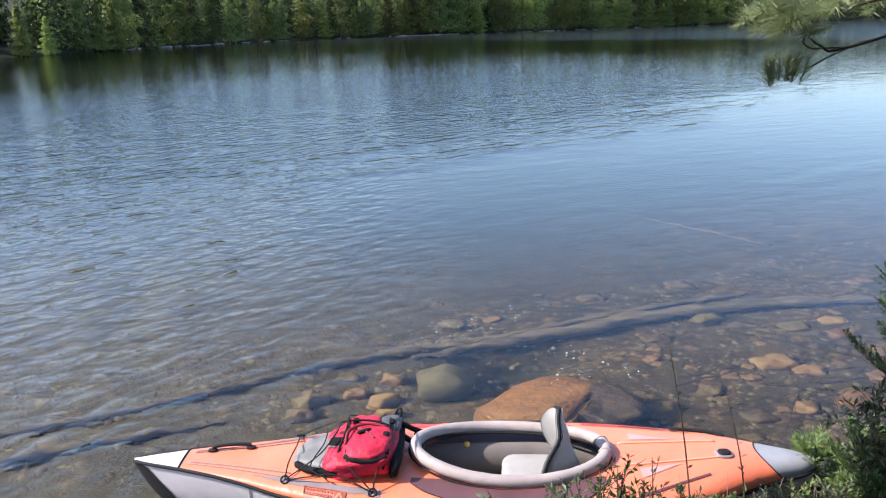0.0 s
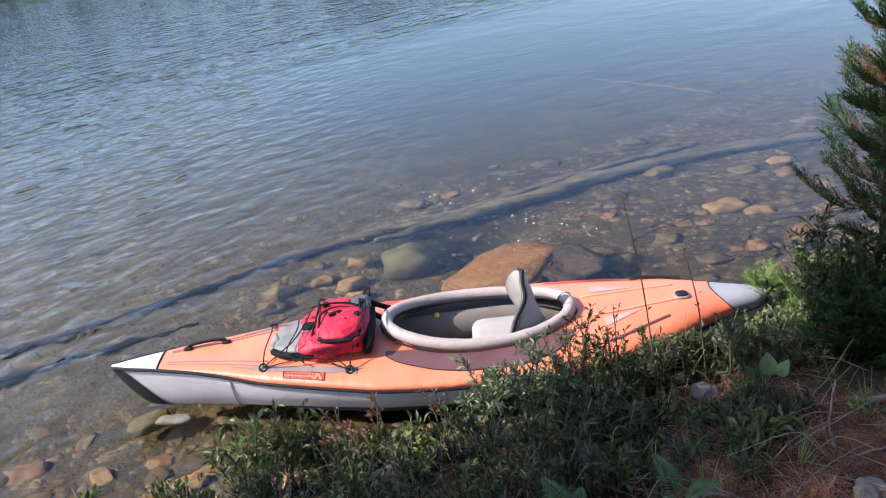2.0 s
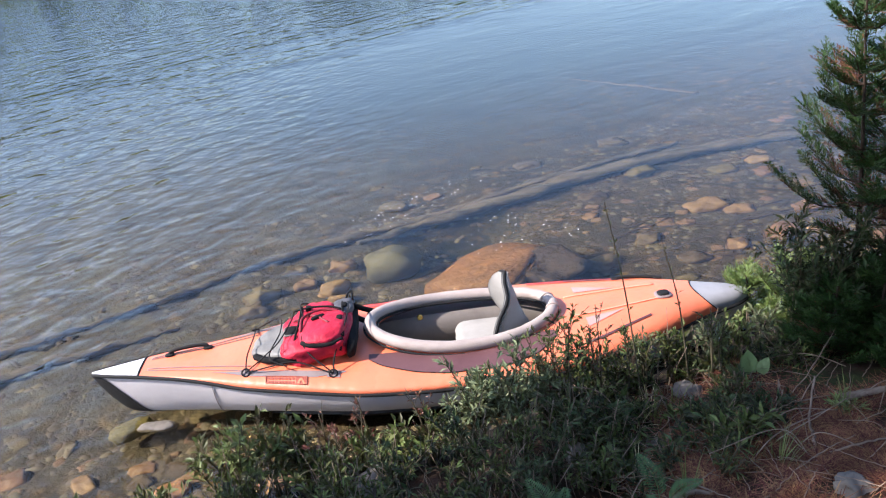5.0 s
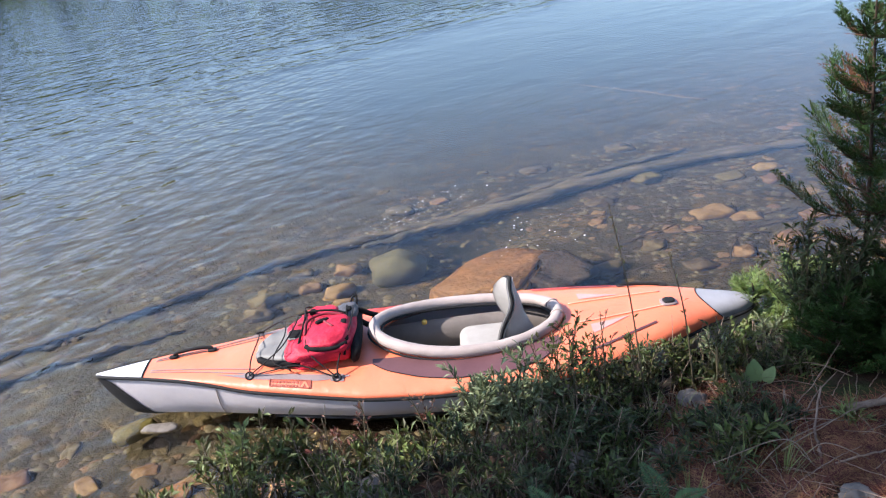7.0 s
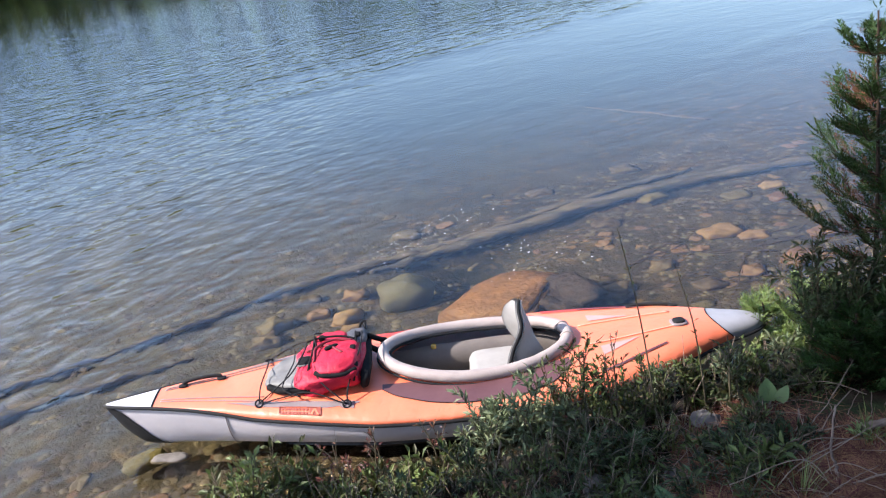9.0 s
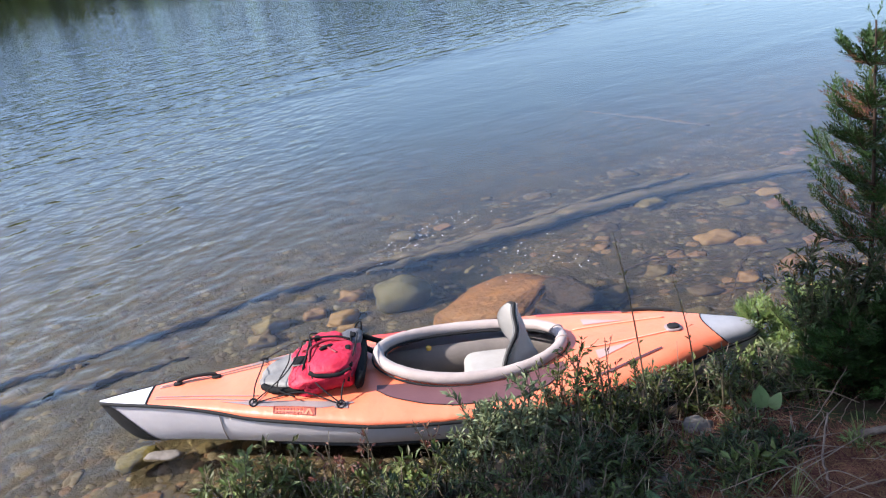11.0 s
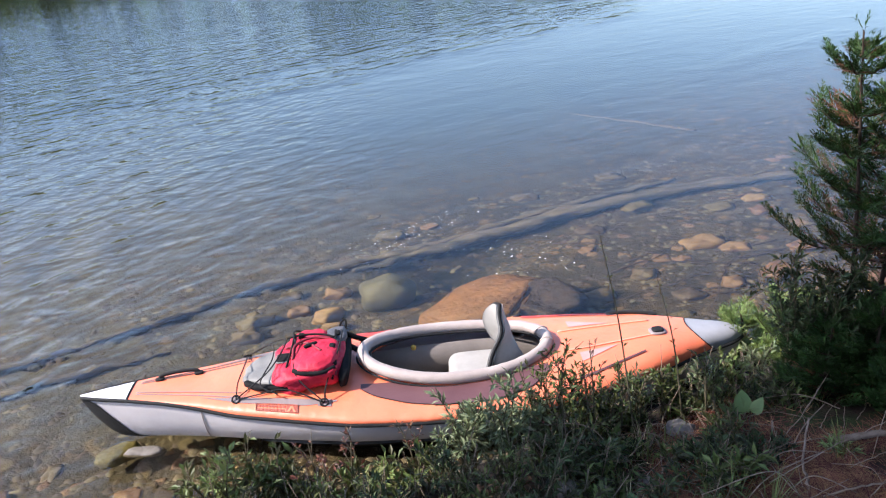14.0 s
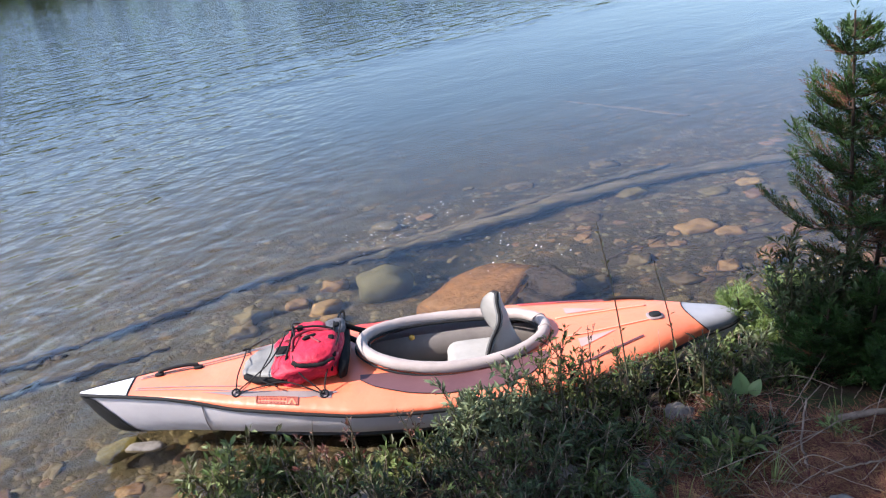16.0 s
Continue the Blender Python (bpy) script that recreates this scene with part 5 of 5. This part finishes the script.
cedar(2.29, 3.88, 0.40, 0.24, 0.06, 18, "fresh bright green cedar seedling beside the stern", 0.0, leaf_mat="cedar_fresh", tier=0.095, around=5, sweep=0.7)


# ---- grasses, broad leaves, fern, litter, twigs ----
def tuft(x, y, n, length, seed, material, label, name="grass_tuft", spread=0.05):
    r = random.Random(seed)
    ob_verts = []
    for _ in range(n):
        a = r.uniform(0, 6.28)
        out = Vector((math.cos(a), math.sin(a), 0))
        l = length * r.uniform(0.5, 1.1)
        root = out * r.uniform(0, spread)
        bend = r.uniform(0.2, 0.8)
        s = out.cross(Vector((0, 0, 1))) * 0.0026
        pts = [root + out * l * bend * f * f + Vector((0, 0, l * f * (1 - 0.35 * bend * f))) for f in (0, 0.35, 0.7, 1)]
        v = []
        for i, p in enumerate(pts):
            k = 1 - 0.9 * i / 3
            v += [p - s * k, p + s * k]
        ob_verts.append((v, [(0, 1, 3, 2), (2, 3, 5, 4), (4, 5, 7, 6)]))
    ob = new(name, mesh_of(name, *join(*ob_verts), (material,), False))
    ob.location = (x, y, ground_z(x, y) - 0.005)
    return tagged(ob, label, "grass", "grass tufts on the bank")


rng = random.Random(33)
for i in range(34):
    x, y = rng.uniform(1.0, 2.3), rng.uniform(2.5, 3.75)
    if y > float(near_shore(x)) - 0.15 or (x > 1.68 and y < 3.3) or y < 2.7:
        continue
    dry = rng.random() < 0.25
    tuft(x, y, rng.randint(10, 26), rng.uniform(0.09, 0.22), 300 + i, M["dry_grass" if dry else "grass"], "dry straw-coloured grass tuft" if dry else "thin green grass tuft on the bank")
for i, (x, y) in enumerate(((1.50, 2.86), (1.56, 2.92), (1.46, 2.95), (1.60, 2.80), (1.95, 3.0))):
    tuft(x, y, 20, 0.16, 360 + i, M["grass"], "fresh green grass tuft among needle litter")


def broad_plant(x, y, n, size, seed, material, label, stalk=0.10, rise=0.6, first=0.0, arc=2 * math.pi):
    r = random.Random(seed)
    ob = thing("broadleaf_plant", (x, y, ground_z(x, y)), label, "plant", "broad-leaved plants")
    for k in range(n):
        a = first + arc * k / n + r.uniform(-0.4, 0.4)
        tip = Vector((math.cos(a) * size * 0.6, math.sin(a) * size * 0.6, stalk * r.uniform(0.7, 1.2)))
        part("stalk", tube(curve_points([(0, 0, 0), tip * 0.5 + Vector((0, 0, 0.02)), tip], 4), 0.002, 5), M["stem"], ob)
        d = Vector((math.cos(a), math.sin(a), rise * r.uniform(0.5, 1.5))).normalized()
        s = d.cross(Vector((0, 0, 1))).normalized()
        up = s.cross(d)
        l = size * r.uniform(0.8, 1.2)
        v = [tip, tip + d * l]
        rim = []
        for f in np.linspace(0.0, 1, 8):
            w = 0.44 * l * math.sin(math.pi * min(1, f * 0.90 + 0.10)) ** 0.7 * (1 - 0.45 * f)
            c = tip + d * l * f - up * 0.12 * l * f * f
            rim += [c - s * w + up * w * 0.25, c, c + s * w + up * w * 0.25]
        part("leaf", (rim, [q for i in range(7) for q in ((3 * i, 3 * i + 1, 3 * i + 4, 3 * i + 3), (3 * i + 1, 3 * i + 2, 3 * i + 5, 3 * i + 4))]), material, ob)
    return ob


broad_plant(1.80, 3.36, 4, 0.082, 1, M["fresh_broad"], "broad heart-leaved pale green plant on the bank", 0.03, 1.3, 0.8, 2.2)
shrub(1.96, 3.04, 0.09, 0.07, 8, 18, 690, M["leaf_bright"], 0.040, 0.010, "small bright green leafy plant in the needle litter", "low herbs on the bank", (0, 0), 0.05, "herb")
broad_plant(1.50, 3.02, 4, 0.04, 2, M["grass"], "small broad-leaved green plant on the bank", 0.05)
# low herbs between the shrubs and the litter, thin enough to show brown soil
rng = random.Random(61)
made = 0
while made < 88:
    x, y = rng.uniform(1.0, 2.12), rng.uniform(2.72, 3.66)
    if y > float(near_shore(x)) - 0.12 or y < 2.94 + 0.12 * (x - 1.0) + rng.uniform(-0.16, 0.08) or (x > 1.80 and y < 3.40) or (1.42 < x < 1.66 and 3.24 < y < 3.52):
        continue
    kind = made % 4
    broad = kind == 1
    shrub(x, y, rng.uniform(0.08, 0.17), rng.uniform(0.06, 0.11), rng.randint(4, 6), rng.randint(10, 14) if broad else rng.randint(14, 22), 700 + made, M[("herb", "leaf", "leaf", "herb")[kind]],
          rng.uniform(0.045, 0.062) if broad else rng.uniform(0.034, 0.048), rng.uniform(0.018, 0.024) if broad else rng.uniform(0.007, 0.012),
          ("low blue-green herb covering the shaded bank", "low broad-leaved dark herb on the bank", "low dark green herb covering the shaded bank", "low blue-green herb covering the shaded bank")[kind], "low herbs on the bank", (0, 0), 0.1, "herb", 4)
    made += 1
# sparse growth round the pale stone
for i, (x, y, h) in enumerate(((1.34, 3.30, 0.10), (1.66, 3.34, 0.14), (1.46, 3.16, 0.09), (1.62, 3.22, 0.11))):
    shrub(x, y, h, 0.06, 4, 12, 790 + i, M["leaf" if i % 2 else "leaf_bright"], 0.040, 0.014, "low sparse herb beside the pale bank stone", "low herbs on the bank", (0, 0), 0.1, "herb", 5)
for i in range(44):
    tangle = i < 22
    x, y = (rng.uniform(1.28, 1.68), rng.uniform(3.38, 3.60)) if tangle else (rng.uniform(1.10, 2.05), rng.uniform(2.70, 3.45))
    a, l = rng.uniform(0, 6.28), rng.uniform(0.10, 0.26) if tangle else rng.uniform(0.16, 0.42)
    d = Vector((math.cos(a), math.sin(a), 0)) * l
    p = Vector((x, y, ground_z(x, y)))
    lift = rng.uniform(0.15, 0.55)
    ob = new("dry_stalk", mesh_of("dry_stalk", *tube(curve_points([p, p + d * 0.35 + Vector((0, 0, l * lift)), p + d + Vector((0, 0, l * lift * 0.7))], 8), rng.uniform(0.0009, 0.0022), 5), (M["twig"],)))
    tagged(ob, "bare pale dead twig tangled at the water's edge" if tangle else "thin dry grey-brown stalk arching over the bank", "stalk", "dry stalks on the bank")


def fern(x, y, fronds, length, seed):
    r = random.Random(seed)
    ob = thing("fern", (x, y, ground_z(x, y)), "pale blue-green fern growing on the bank", "fern", "ferns on the bank")
    for k in range(fronds):
        a = 2 * math.pi * k / fronds + r.uniform(-0.3, 0.3)
        d = Vector((math.cos(a), math.sin(a), 0))
        l0 = length * r.uniform(0.75, 1.1)
        pts = curve_points([(0, 0, 0), d * l0 * 0.25 + Vector((0, 0, l0 * 0.60)), d * l0 * 0.68 + Vector((0, 0, l0 * 0.78))], 14)
        bits = [tube(pts, 0.0016, 4)]
        s = d.cross(Vector((0, 0, 1)))
        for i in range(7, len(pts) - 1):
            f = (i - 7) / (len(pts) - 8)
            l = l0 * 0.30 * (1 - f) ** 0.8 * min(1, 0.55 + 2 * f) + 0.006
            t = (pts[i + 1] - pts[i - 1]).normalized()
            for side in (-1, 1):
                bits.append(leaf(pts[i], s * side + t * 0.45, Vector((0, 0, 1)), l, 0.0062, 0.05))
        part("frond", join(*bits), M["fern"], ob, "", False)


for i, (x, y, l, n) in enumerate(((0.84, 2.66, 0.19, 6), (1.17, 2.69, 0.18, 3), (0.98, 2.60, 0.13, 5))):
    fern(x, y, n, l, 50 + i)


def litter(n, seed):
    """Fallen needles and straw lying on the soil, thinning out away from the pines."""
    r = random.Random(seed)
    verts, faces = [], []
    for _ in range(n):
        x, y = (r.gauss(1.75, 0.45), r.gauss(2.92, 0.30)) if r.random() < 0.7 else (r.gauss(1.2, 2.6), r.gauss(1.4, 1.6))
        if y > float(near_shore(x)) - 0.3 or (x < 1.1 and y > 2.2 and r.random() < 0.9):
            continue
        # needles left out under the cedar, bare soil standing in for its shade
        if x > 1.88 and y > 3.10 + 0.1 * noise.noise((x * 4, y * 4, 1)) and r.random() < 0.85:
            continue
        if noise.noise((x * 5.0, y * 5.0, 5)) < r.uniform(-0.42, 0.24):
            continue
        a = r.uniform(0, 6.28)
        l = r.uniform(0.03, 0.085)
        d = Vector((math.cos(a), math.sin(a), r.uniform(-0.15, 0.25)))
        s = Vector((-math.sin(a), math.cos(a), 0)) * r.uniform(0.0008, 0.0016)
        p = Vector((x, y, ground_z(x, y) + r.uniform(0.002, 0.018) + 0.045 * max(0.0, noise.noise((x * 7.0, y * 7.0, 2.0)))))
        k = len(verts)
        verts += [p - s, p + s, p + d * l + s * 0.5, p + d * l - s * 0.5]
        faces.append((k, k + 1, k + 2, k + 3))
    return verts, faces


needles = new("needle_litter", mesh_of("needle_litter", *litter(80000, 5), (M["litter"],), False))
tagged(needles, "reddish-brown fallen pine needles covering the bank", "litter", kind="stuff")


def fallen_twig(points, radius, label, seed=0):
    r = random.Random(seed)
    pts = curve_points(points, 8)
    pts = [p + Vector((r.uniform(-1, 1), r.uniform(-1, 1), 0)) * 0.003 for p in pts]
    ob = new("fallen_twig", mesh_of("fallen_twig", *tube(pts, [lerp(radius, radius * 0.5, i / len(pts)) for i in range(len(pts))], 7), (M["twig"],)))
    return tagged(ob, label, "twig", "fallen twigs")


def gp(x, y, up=0.015):
    return (x, y, ground_z(x, y) + up)


fallen_twig([gp(1.70, 2.78), gp(1.76, 2.88, 0.03), gp(1.80, 2.98, 0.05), gp(1.90, 3.13, 0.12)], 0.006, "grey crooked dead branch on the needle litter", 1)
fallen_twig([gp(1.66, 2.98), gp(1.74, 3.08, 0.03), gp(1.84, 3.25, 0.06)], 0.006, "grey crooked dead branch on the needle litter", 2)
fallen_twig([gp(1.95, 3.06, 0.04), gp(2.10, 3.05, 0.05), gp(2.30, 3.0, 0.04)], 0.016, "pale weathered stick on the bank", 3)
fallen_twig([gp(1.67, 3.05, 0.03), gp(1.90, 3.20, 0.06), gp(2.13, 3.38, 0.16)], 0.0022, "thin dry grey twig slanting over the litter", 4)
fallen_twig([gp(1.64, 2.90, 0.05), gp(1.88, 2.96, 0.09), gp(2.16, 3.02, 0.13)], 0.0022, "long pale straw stalk lying over the litter", 5)
fallen_twig([gp(1.20, 2.72, 0.02), gp(1.27, 2.735, 0.03), gp(1.34, 2.725, 0.02)], 0.011, "short pale broken stick on the litter", 6)
fallen_twig([gp(1.66, 3.06, 0.04), gp(1.80, 3.09, 0.05), gp(1.95, 3.10, 0.04)], 0.0035, "thin dry grey twig lying on the litter", 7)
fallen_twig([gp(1.74, 2.80, 0.02), gp(1.86, 2.78, 0.04), gp(2.02, 2.80, 0.02)], 0.0045, "thin dry grey twig lying on the litter", 8)
lone_stone("stone", 1.73, 2.63, ground_z(1.73, 2.63), (0.05, 0.045, 0.035), M["bank_rock"], "grey lichen-covered stone in the needle litter", 20, 0.75, 2.2)
rng = random.Random(71)
for i in range(60):
    x, y = rng.uniform(1.05, 2.25), rng.uniform(2.5, 3.35)
    a, l = rng.uniform(0, 3.14), rng.uniform(0.10, 0.38)
    fallen_twig([gp(x, y, 0.02), gp(x + math.cos(a) * l / 2, y + math.sin(a) * l / 2, rng.uniform(0.02, 0.07)), gp(x + math.cos(a) * l, y + math.sin(a) * l, rng.uniform(0.02, 0.10))],
                rng.uniform(0.0009, 0.0022), "thin dry grey twig lying on the litter", 500 + i)


# ---- overhanging pine bough and unseen pines added to shade the bank ----
def needle_tuft(centre, d, length, n, r, open_by=0.9):
    out = []
    for _ in range(n):
        w = (d * 0.8 + rand_dir(r) * open_by).normalized()
        a = centre + d * r.uniform(-0.035, 0.035)
        s = w.orthogonal().normalized() * 0.0011
        e = a + w * length * r.uniform(0.7, 1.1)
        out.append(([a - s, a + s, e], [(0, 1, 2)]))
    return out


def shade_pine(x, y, height, crown_from, reach, seed, limbs=46, clumps=26, lean=0.0):
    r = random.Random(seed)
    ob = thing("pine_tree", (x, y, ground_z(x, y) - 0.05), "tall red pine standing out of view, boughs shading the bank", "tree", "pines on the bank")
    part("trunk", tube([(0, 0, 0), (0.03, lean * 0.4, height * 0.4), (0, lean + 0.03, height)], [0.0105 * height, 0.008 * height, 0.02], 12), M["bark"], ob, "grey-brown scaly trunk")
    wood, needles = [], []
    for j in range(limbs):
        f = (j + r.random()) / limbs
        z = lerp(crown_from, height * 0.97, f)
        a = r.uniform(0, 2 * math.pi)
        l = reach * (1.05 - 0.8 * f) * r.uniform(0.6, 1.1)
        p, d = Vector((0, lean * z / height, z)), Vector((math.cos(a), math.sin(a), r.uniform(-0.1, 0.35)))
        lp = curve_points([p, p + d * l * 0.5, p + d * l + Vector((0, 0, 0.1))], 4)
        wood.append(tube(lp, [lerp(0.03, 0.008, i / len(lp)) for i in range(len(lp))], 5))
        for _ in range(clumps):
            c = lp[r.randrange(3, len(lp))] + rand_dir(r) * 0.22
            w = rand_dir(r, 0.3)
            s = w.orthogonal().normalized()
            q = s.cross(w)
            k = r.uniform(0.09, 0.17)
            needles.append(([c - s * k * 0.5, c + s * k * 0.5, c + w * k * 1.3], [(0, 1, 2)]))
            needles.append(([c - q * k * 0.5, c + q * k * 0.5, c + w * k * 1.3], [(0, 1, 2)]))
    part("limbs", join(*wood), M["bark"], ob)
    part("needles", join(*needles), M["pine"], ob, "dark needle clumps", False)
    return ob


# unseen, spaced and trimmed so their crowns shade the bank, not the kayak
shade_pine(-3.7, 2.46, 4.75, 3.0, 0.66, 2, 15, clumps=12)
shade_pine(-3.1, 2.85, 5.75, 3.7, 0.27, 22, 40, clumps=18)
shade_pine(-2.5, 2.42, 3.25, 2.0, 0.66, 12, 20, clumps=17)
shade_pine(-2.2, 2.34, 3.1, 1.6, 0.60, 15, 26, clumps=20)
shade_pine(-3.25, 2.62, 5.7, 4.75, 0.34, 31, 18, clumps=16, lean=0.72)
# unseen, behind and overhead, added to hold skylight off the bank
shade_pine(1.9, -0.6, 11, 3.2, 2.6, 13, 90, clumps=60)
shade_pine(4.0, 1.0, 11, 3.0, 2.2, 14, 60, clumps=40)
shade_pine(-1.6, -1.8, 12, 4.0, 2.0, 4)
shade_pine(2.6, -2.4, 12, 3.5, 2.2, 6)
shade_pine(5.0, 0.5, 11, 3.0, 2.0, 7)
bough_tree = shade_pine(3.3, 2.0, 8, 3.1, 2.5, 8, 80, clumps=60)
r = random.Random(21)
base = Vector((3.3, 2.0, ground_z(3.3, 2.0) - 0.05))
main = curve_points([(3.3, 2.0, 2.55), (2.5, 2.7, 2.42), (1.95, 3.1, 2.22), (1.60, 3.22, 2.10), (1.52, 3.22, 2.105), (1.44, 3.20, 2.16), (1.36, 3.20, 2.19)], 10)
side = curve_points([(1.60, 3.22, 2.098), (1.53, 3.21, 2.07), (1.462, 3.20, 2.034)], 8)
curl = curve_points([(1.575, 3.22, 2.10), (1.52, 3.20, 2.10), (1.485, 3.20, 2.10), (1.462, 3.20, 2.118), (1.468, 3.20, 2.14)], 8)
up_side = curve_points([(1.95, 3.1, 2.22), (1.75, 3.15, 2.24), (1.55, 3.2, 2.20), (1.40, 3.2, 2.165)], 8)
low_side = curve_points([(1.95, 3.0, 2.20), (1.75, 3.0, 2.10), (1.66, 3.05, 2.02)], 8)
bough = part("bough", join(tube([p - base for p in main], [lerp(0.0060, 0.0018, i / len(main)) for i in range(len(main))], 7), tube([p - base for p in side], 0.0024, 6), tube([p - base for p in curl], 0.0024, 6),
                           tube([p - base for p in up_side], 0.0034, 6), tube([p - base for p in low_side], 0.003, 6)), M["cedar_bark"], bough_tree, "thin dark overhanging bough")
tufts = []
for k in range(11):
    tufts += needle_tuft(Vector((1.462 - 0.010 * k, 3.20 + r.uniform(-0.03, 0.03), 2.036 + 0.010 * math.sin(k * 0.35))) - base, Vector((0.25 - 0.05 * k, 0, 1.0)).normalized(), 0.047, 110, r, 0.62)
for k in range(74):
    near_end = k < 38
    c = Vector((r.gauss(1.405, 0.034), r.gauss(3.2, 0.05), r.gauss(2.188, 0.020))) if near_end else Vector((r.uniform(1.45, 1.95), r.uniform(3.05, 3.3), 0))
    if not near_end:
        c.z = 2.205 + 0.15 * r.random() - 0.02 * (c.x - 1.4)
    tufts += needle_tuft(c - base, Vector((-0.5, r.uniform(-0.4, 0.4), r.uniform(-0.5, 0.5))).normalized(), 0.060, 120, r)
part("bough_needles", join(*tufts), M["bough_pine"], bough, "long tufted needles", False)


# ---- far shore ----
def crown_tris(rs, h, radius, n, conifer, size):
    """Loose leaf clumps of one far tree, round its own foot."""
    f = rs.random(n) ** (1.25 if conifer else 0.8)
    if conifer:
        env = radius * (1 - f) ** 0.8 * (0.75 + 0.4 * np.sin(f * 40 + rs.random() * 6))
    else:
        env = radius * np.sin(np.pi * (0.12 + 0.86 * f)) ** 0.6 * (0.8 + 0.3 * np.sin(f * 15 + rs.random() * 6))
    a = rs.random(n) * 2 * np.pi
    q = env * rs.random(n) ** 0.4
    c = np.stack((np.cos(a) * q, np.sin(a) * q, h * (0.06 + 0.94 * f)), 1)
    k = size * (0.5 + rs.random(n))[:, None]
    d1, d2 = rs.normal(size=(n, 3)), rs.normal(size=(n, 3))
    d1 /= np.linalg.norm(d1, axis=1)[:, None]
    d2 /= np.linalg.norm(d2, axis=1)[:, None]
    d1[:, 2] = d1[:, 2] * 0.5 - (0.6 if conifer else 0.2)
    return np.stack((c, c + d1 * k, c + (d1 * 0.5 + d2 * 0.6) * k), 1).reshape(-1, 3)


def far_tree_mesh(seed, h, radius, n, conifer, size):
    rs = np.random.RandomState(seed)
    v = crown_tris(rs, h, radius, n, conifer, size)
    return [tuple(p) for p in v], [(i, i + 1, i + 2) for i in range(0, len(v), 3)]


def proto_tree(seed, h, radius, conifer, bright, label):
    ob = thing("far_tree", (0, 0, -50), label, "tree", "trees on the far shore")
    part("trunk", tube([(0, 0, -0.5), (0.1, 0, h * 0.5), (0, 0, h * 0.95)], [0.18, 0.12, 0.03], 6), M["bark"], ob)
    part("crown", far_tree_mesh(seed, h, radius * 1.0, 2800, conifer, 0.30 if conifer else 0.36), M["far_bright" if bright else "far_leaf"], ob, "", False)
    return ob


protos = [proto_tree(1, 11, 2.0, True, False, "dark narrow conifer on the far shore"), proto_tree(2, 9, 1.9, True, False, "dark narrow conifer on the far shore"),
          proto_tree(3, 8, 2.6, False, True, "light green broadleaf tree on the far shore"), proto_tree(4, 12, 2.2, True, False, "tall dark conifer on the far shore"),
          proto_tree(5, 6, 1.7, True, True, "yellow-green young conifer on the far shore")]
rng = random.Random(77)
spots = []
x = -75.0
while x < 110:
    y = float(far_shore(x)) + rng.uniform(0.4, 2.8)
    spots.append((x, y))
    x += rng.uniform(1.8, 4.6) / math.hypot(1, float(far_shore(x + 0.5) - far_shore(x - 0.5)))
for i, (x, y) in enumerate(spots):
    p = protos[i % 5] if i < 5 else protos[rng.choice((0, 1, 2, 2, 3, 3, 4, 4) if x < 15 else (1, 2, 2, 2, 3, 4, 4, 4))]
    k = rng.uniform(0.85, 1.65) * (0.66 if x < -12 else 1.0)
    m = pose(x, y, ground_z(x, y) - 0.1, 0, 0, rng.uniform(0, 360)) @ Matrix.Diagonal((k, k, k, 1))
    if i < 5:
        p.matrix_basis = m
    else:
        p2 = copy_thing(p, m)
        p2.matrix_basis = m

rs = np.random.RandomState(5)
for mat_name, label, count, seed in (("far_shaded", "dense mixed forest behind the far shore, coloured as if shaded", 760, 3), ("far_leaf", "scattered light green trees in the far forest", 420, 4)):
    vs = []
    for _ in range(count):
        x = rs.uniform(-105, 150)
        y = float(far_shore(x)) + (4.5 if mat_name == "far_shaded" else 2.5) + 48 * rs.rand() ** 1.7
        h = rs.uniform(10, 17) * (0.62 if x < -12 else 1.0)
        v = crown_tris(rs, h, rs.uniform(1.4, 2.4), 520, rs.rand() < (0.75 if mat_name == "far_shaded" else 0.5), 0.60 if mat_name == "far_shaded" else 0.42)
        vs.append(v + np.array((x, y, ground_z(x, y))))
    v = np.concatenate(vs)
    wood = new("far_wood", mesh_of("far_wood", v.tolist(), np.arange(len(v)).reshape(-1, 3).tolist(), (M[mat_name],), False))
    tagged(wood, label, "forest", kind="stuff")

far_bits = []
rng = random.Random(88)
for _ in range(190):
    x = rng.choice((rng.uniform(-46, 75), rng.uniform(-44, -24), rng.uniform(14, 46), rng.uniform(-8, 4)))
    y = float(far_shore(x)) + rng.uniform(-0.5, 0.6)
    h = rng.uniform(0.08, 0.22)
    far_bits.append(blob((x, y, ground_z(x, y) + h * 0.2), (h * rng.uniform(1.0, 4.5), h, h * 0.7), 2.4, 0.4, 6, 8, 5, x))
rocks = new("shore_rocks", mesh_of("shore_rocks", *join(*far_bits), (M["far_rock"],)))
tagged(rocks, "pale rocks and driftwood along the far waterline", "rocks", kind="stuff")
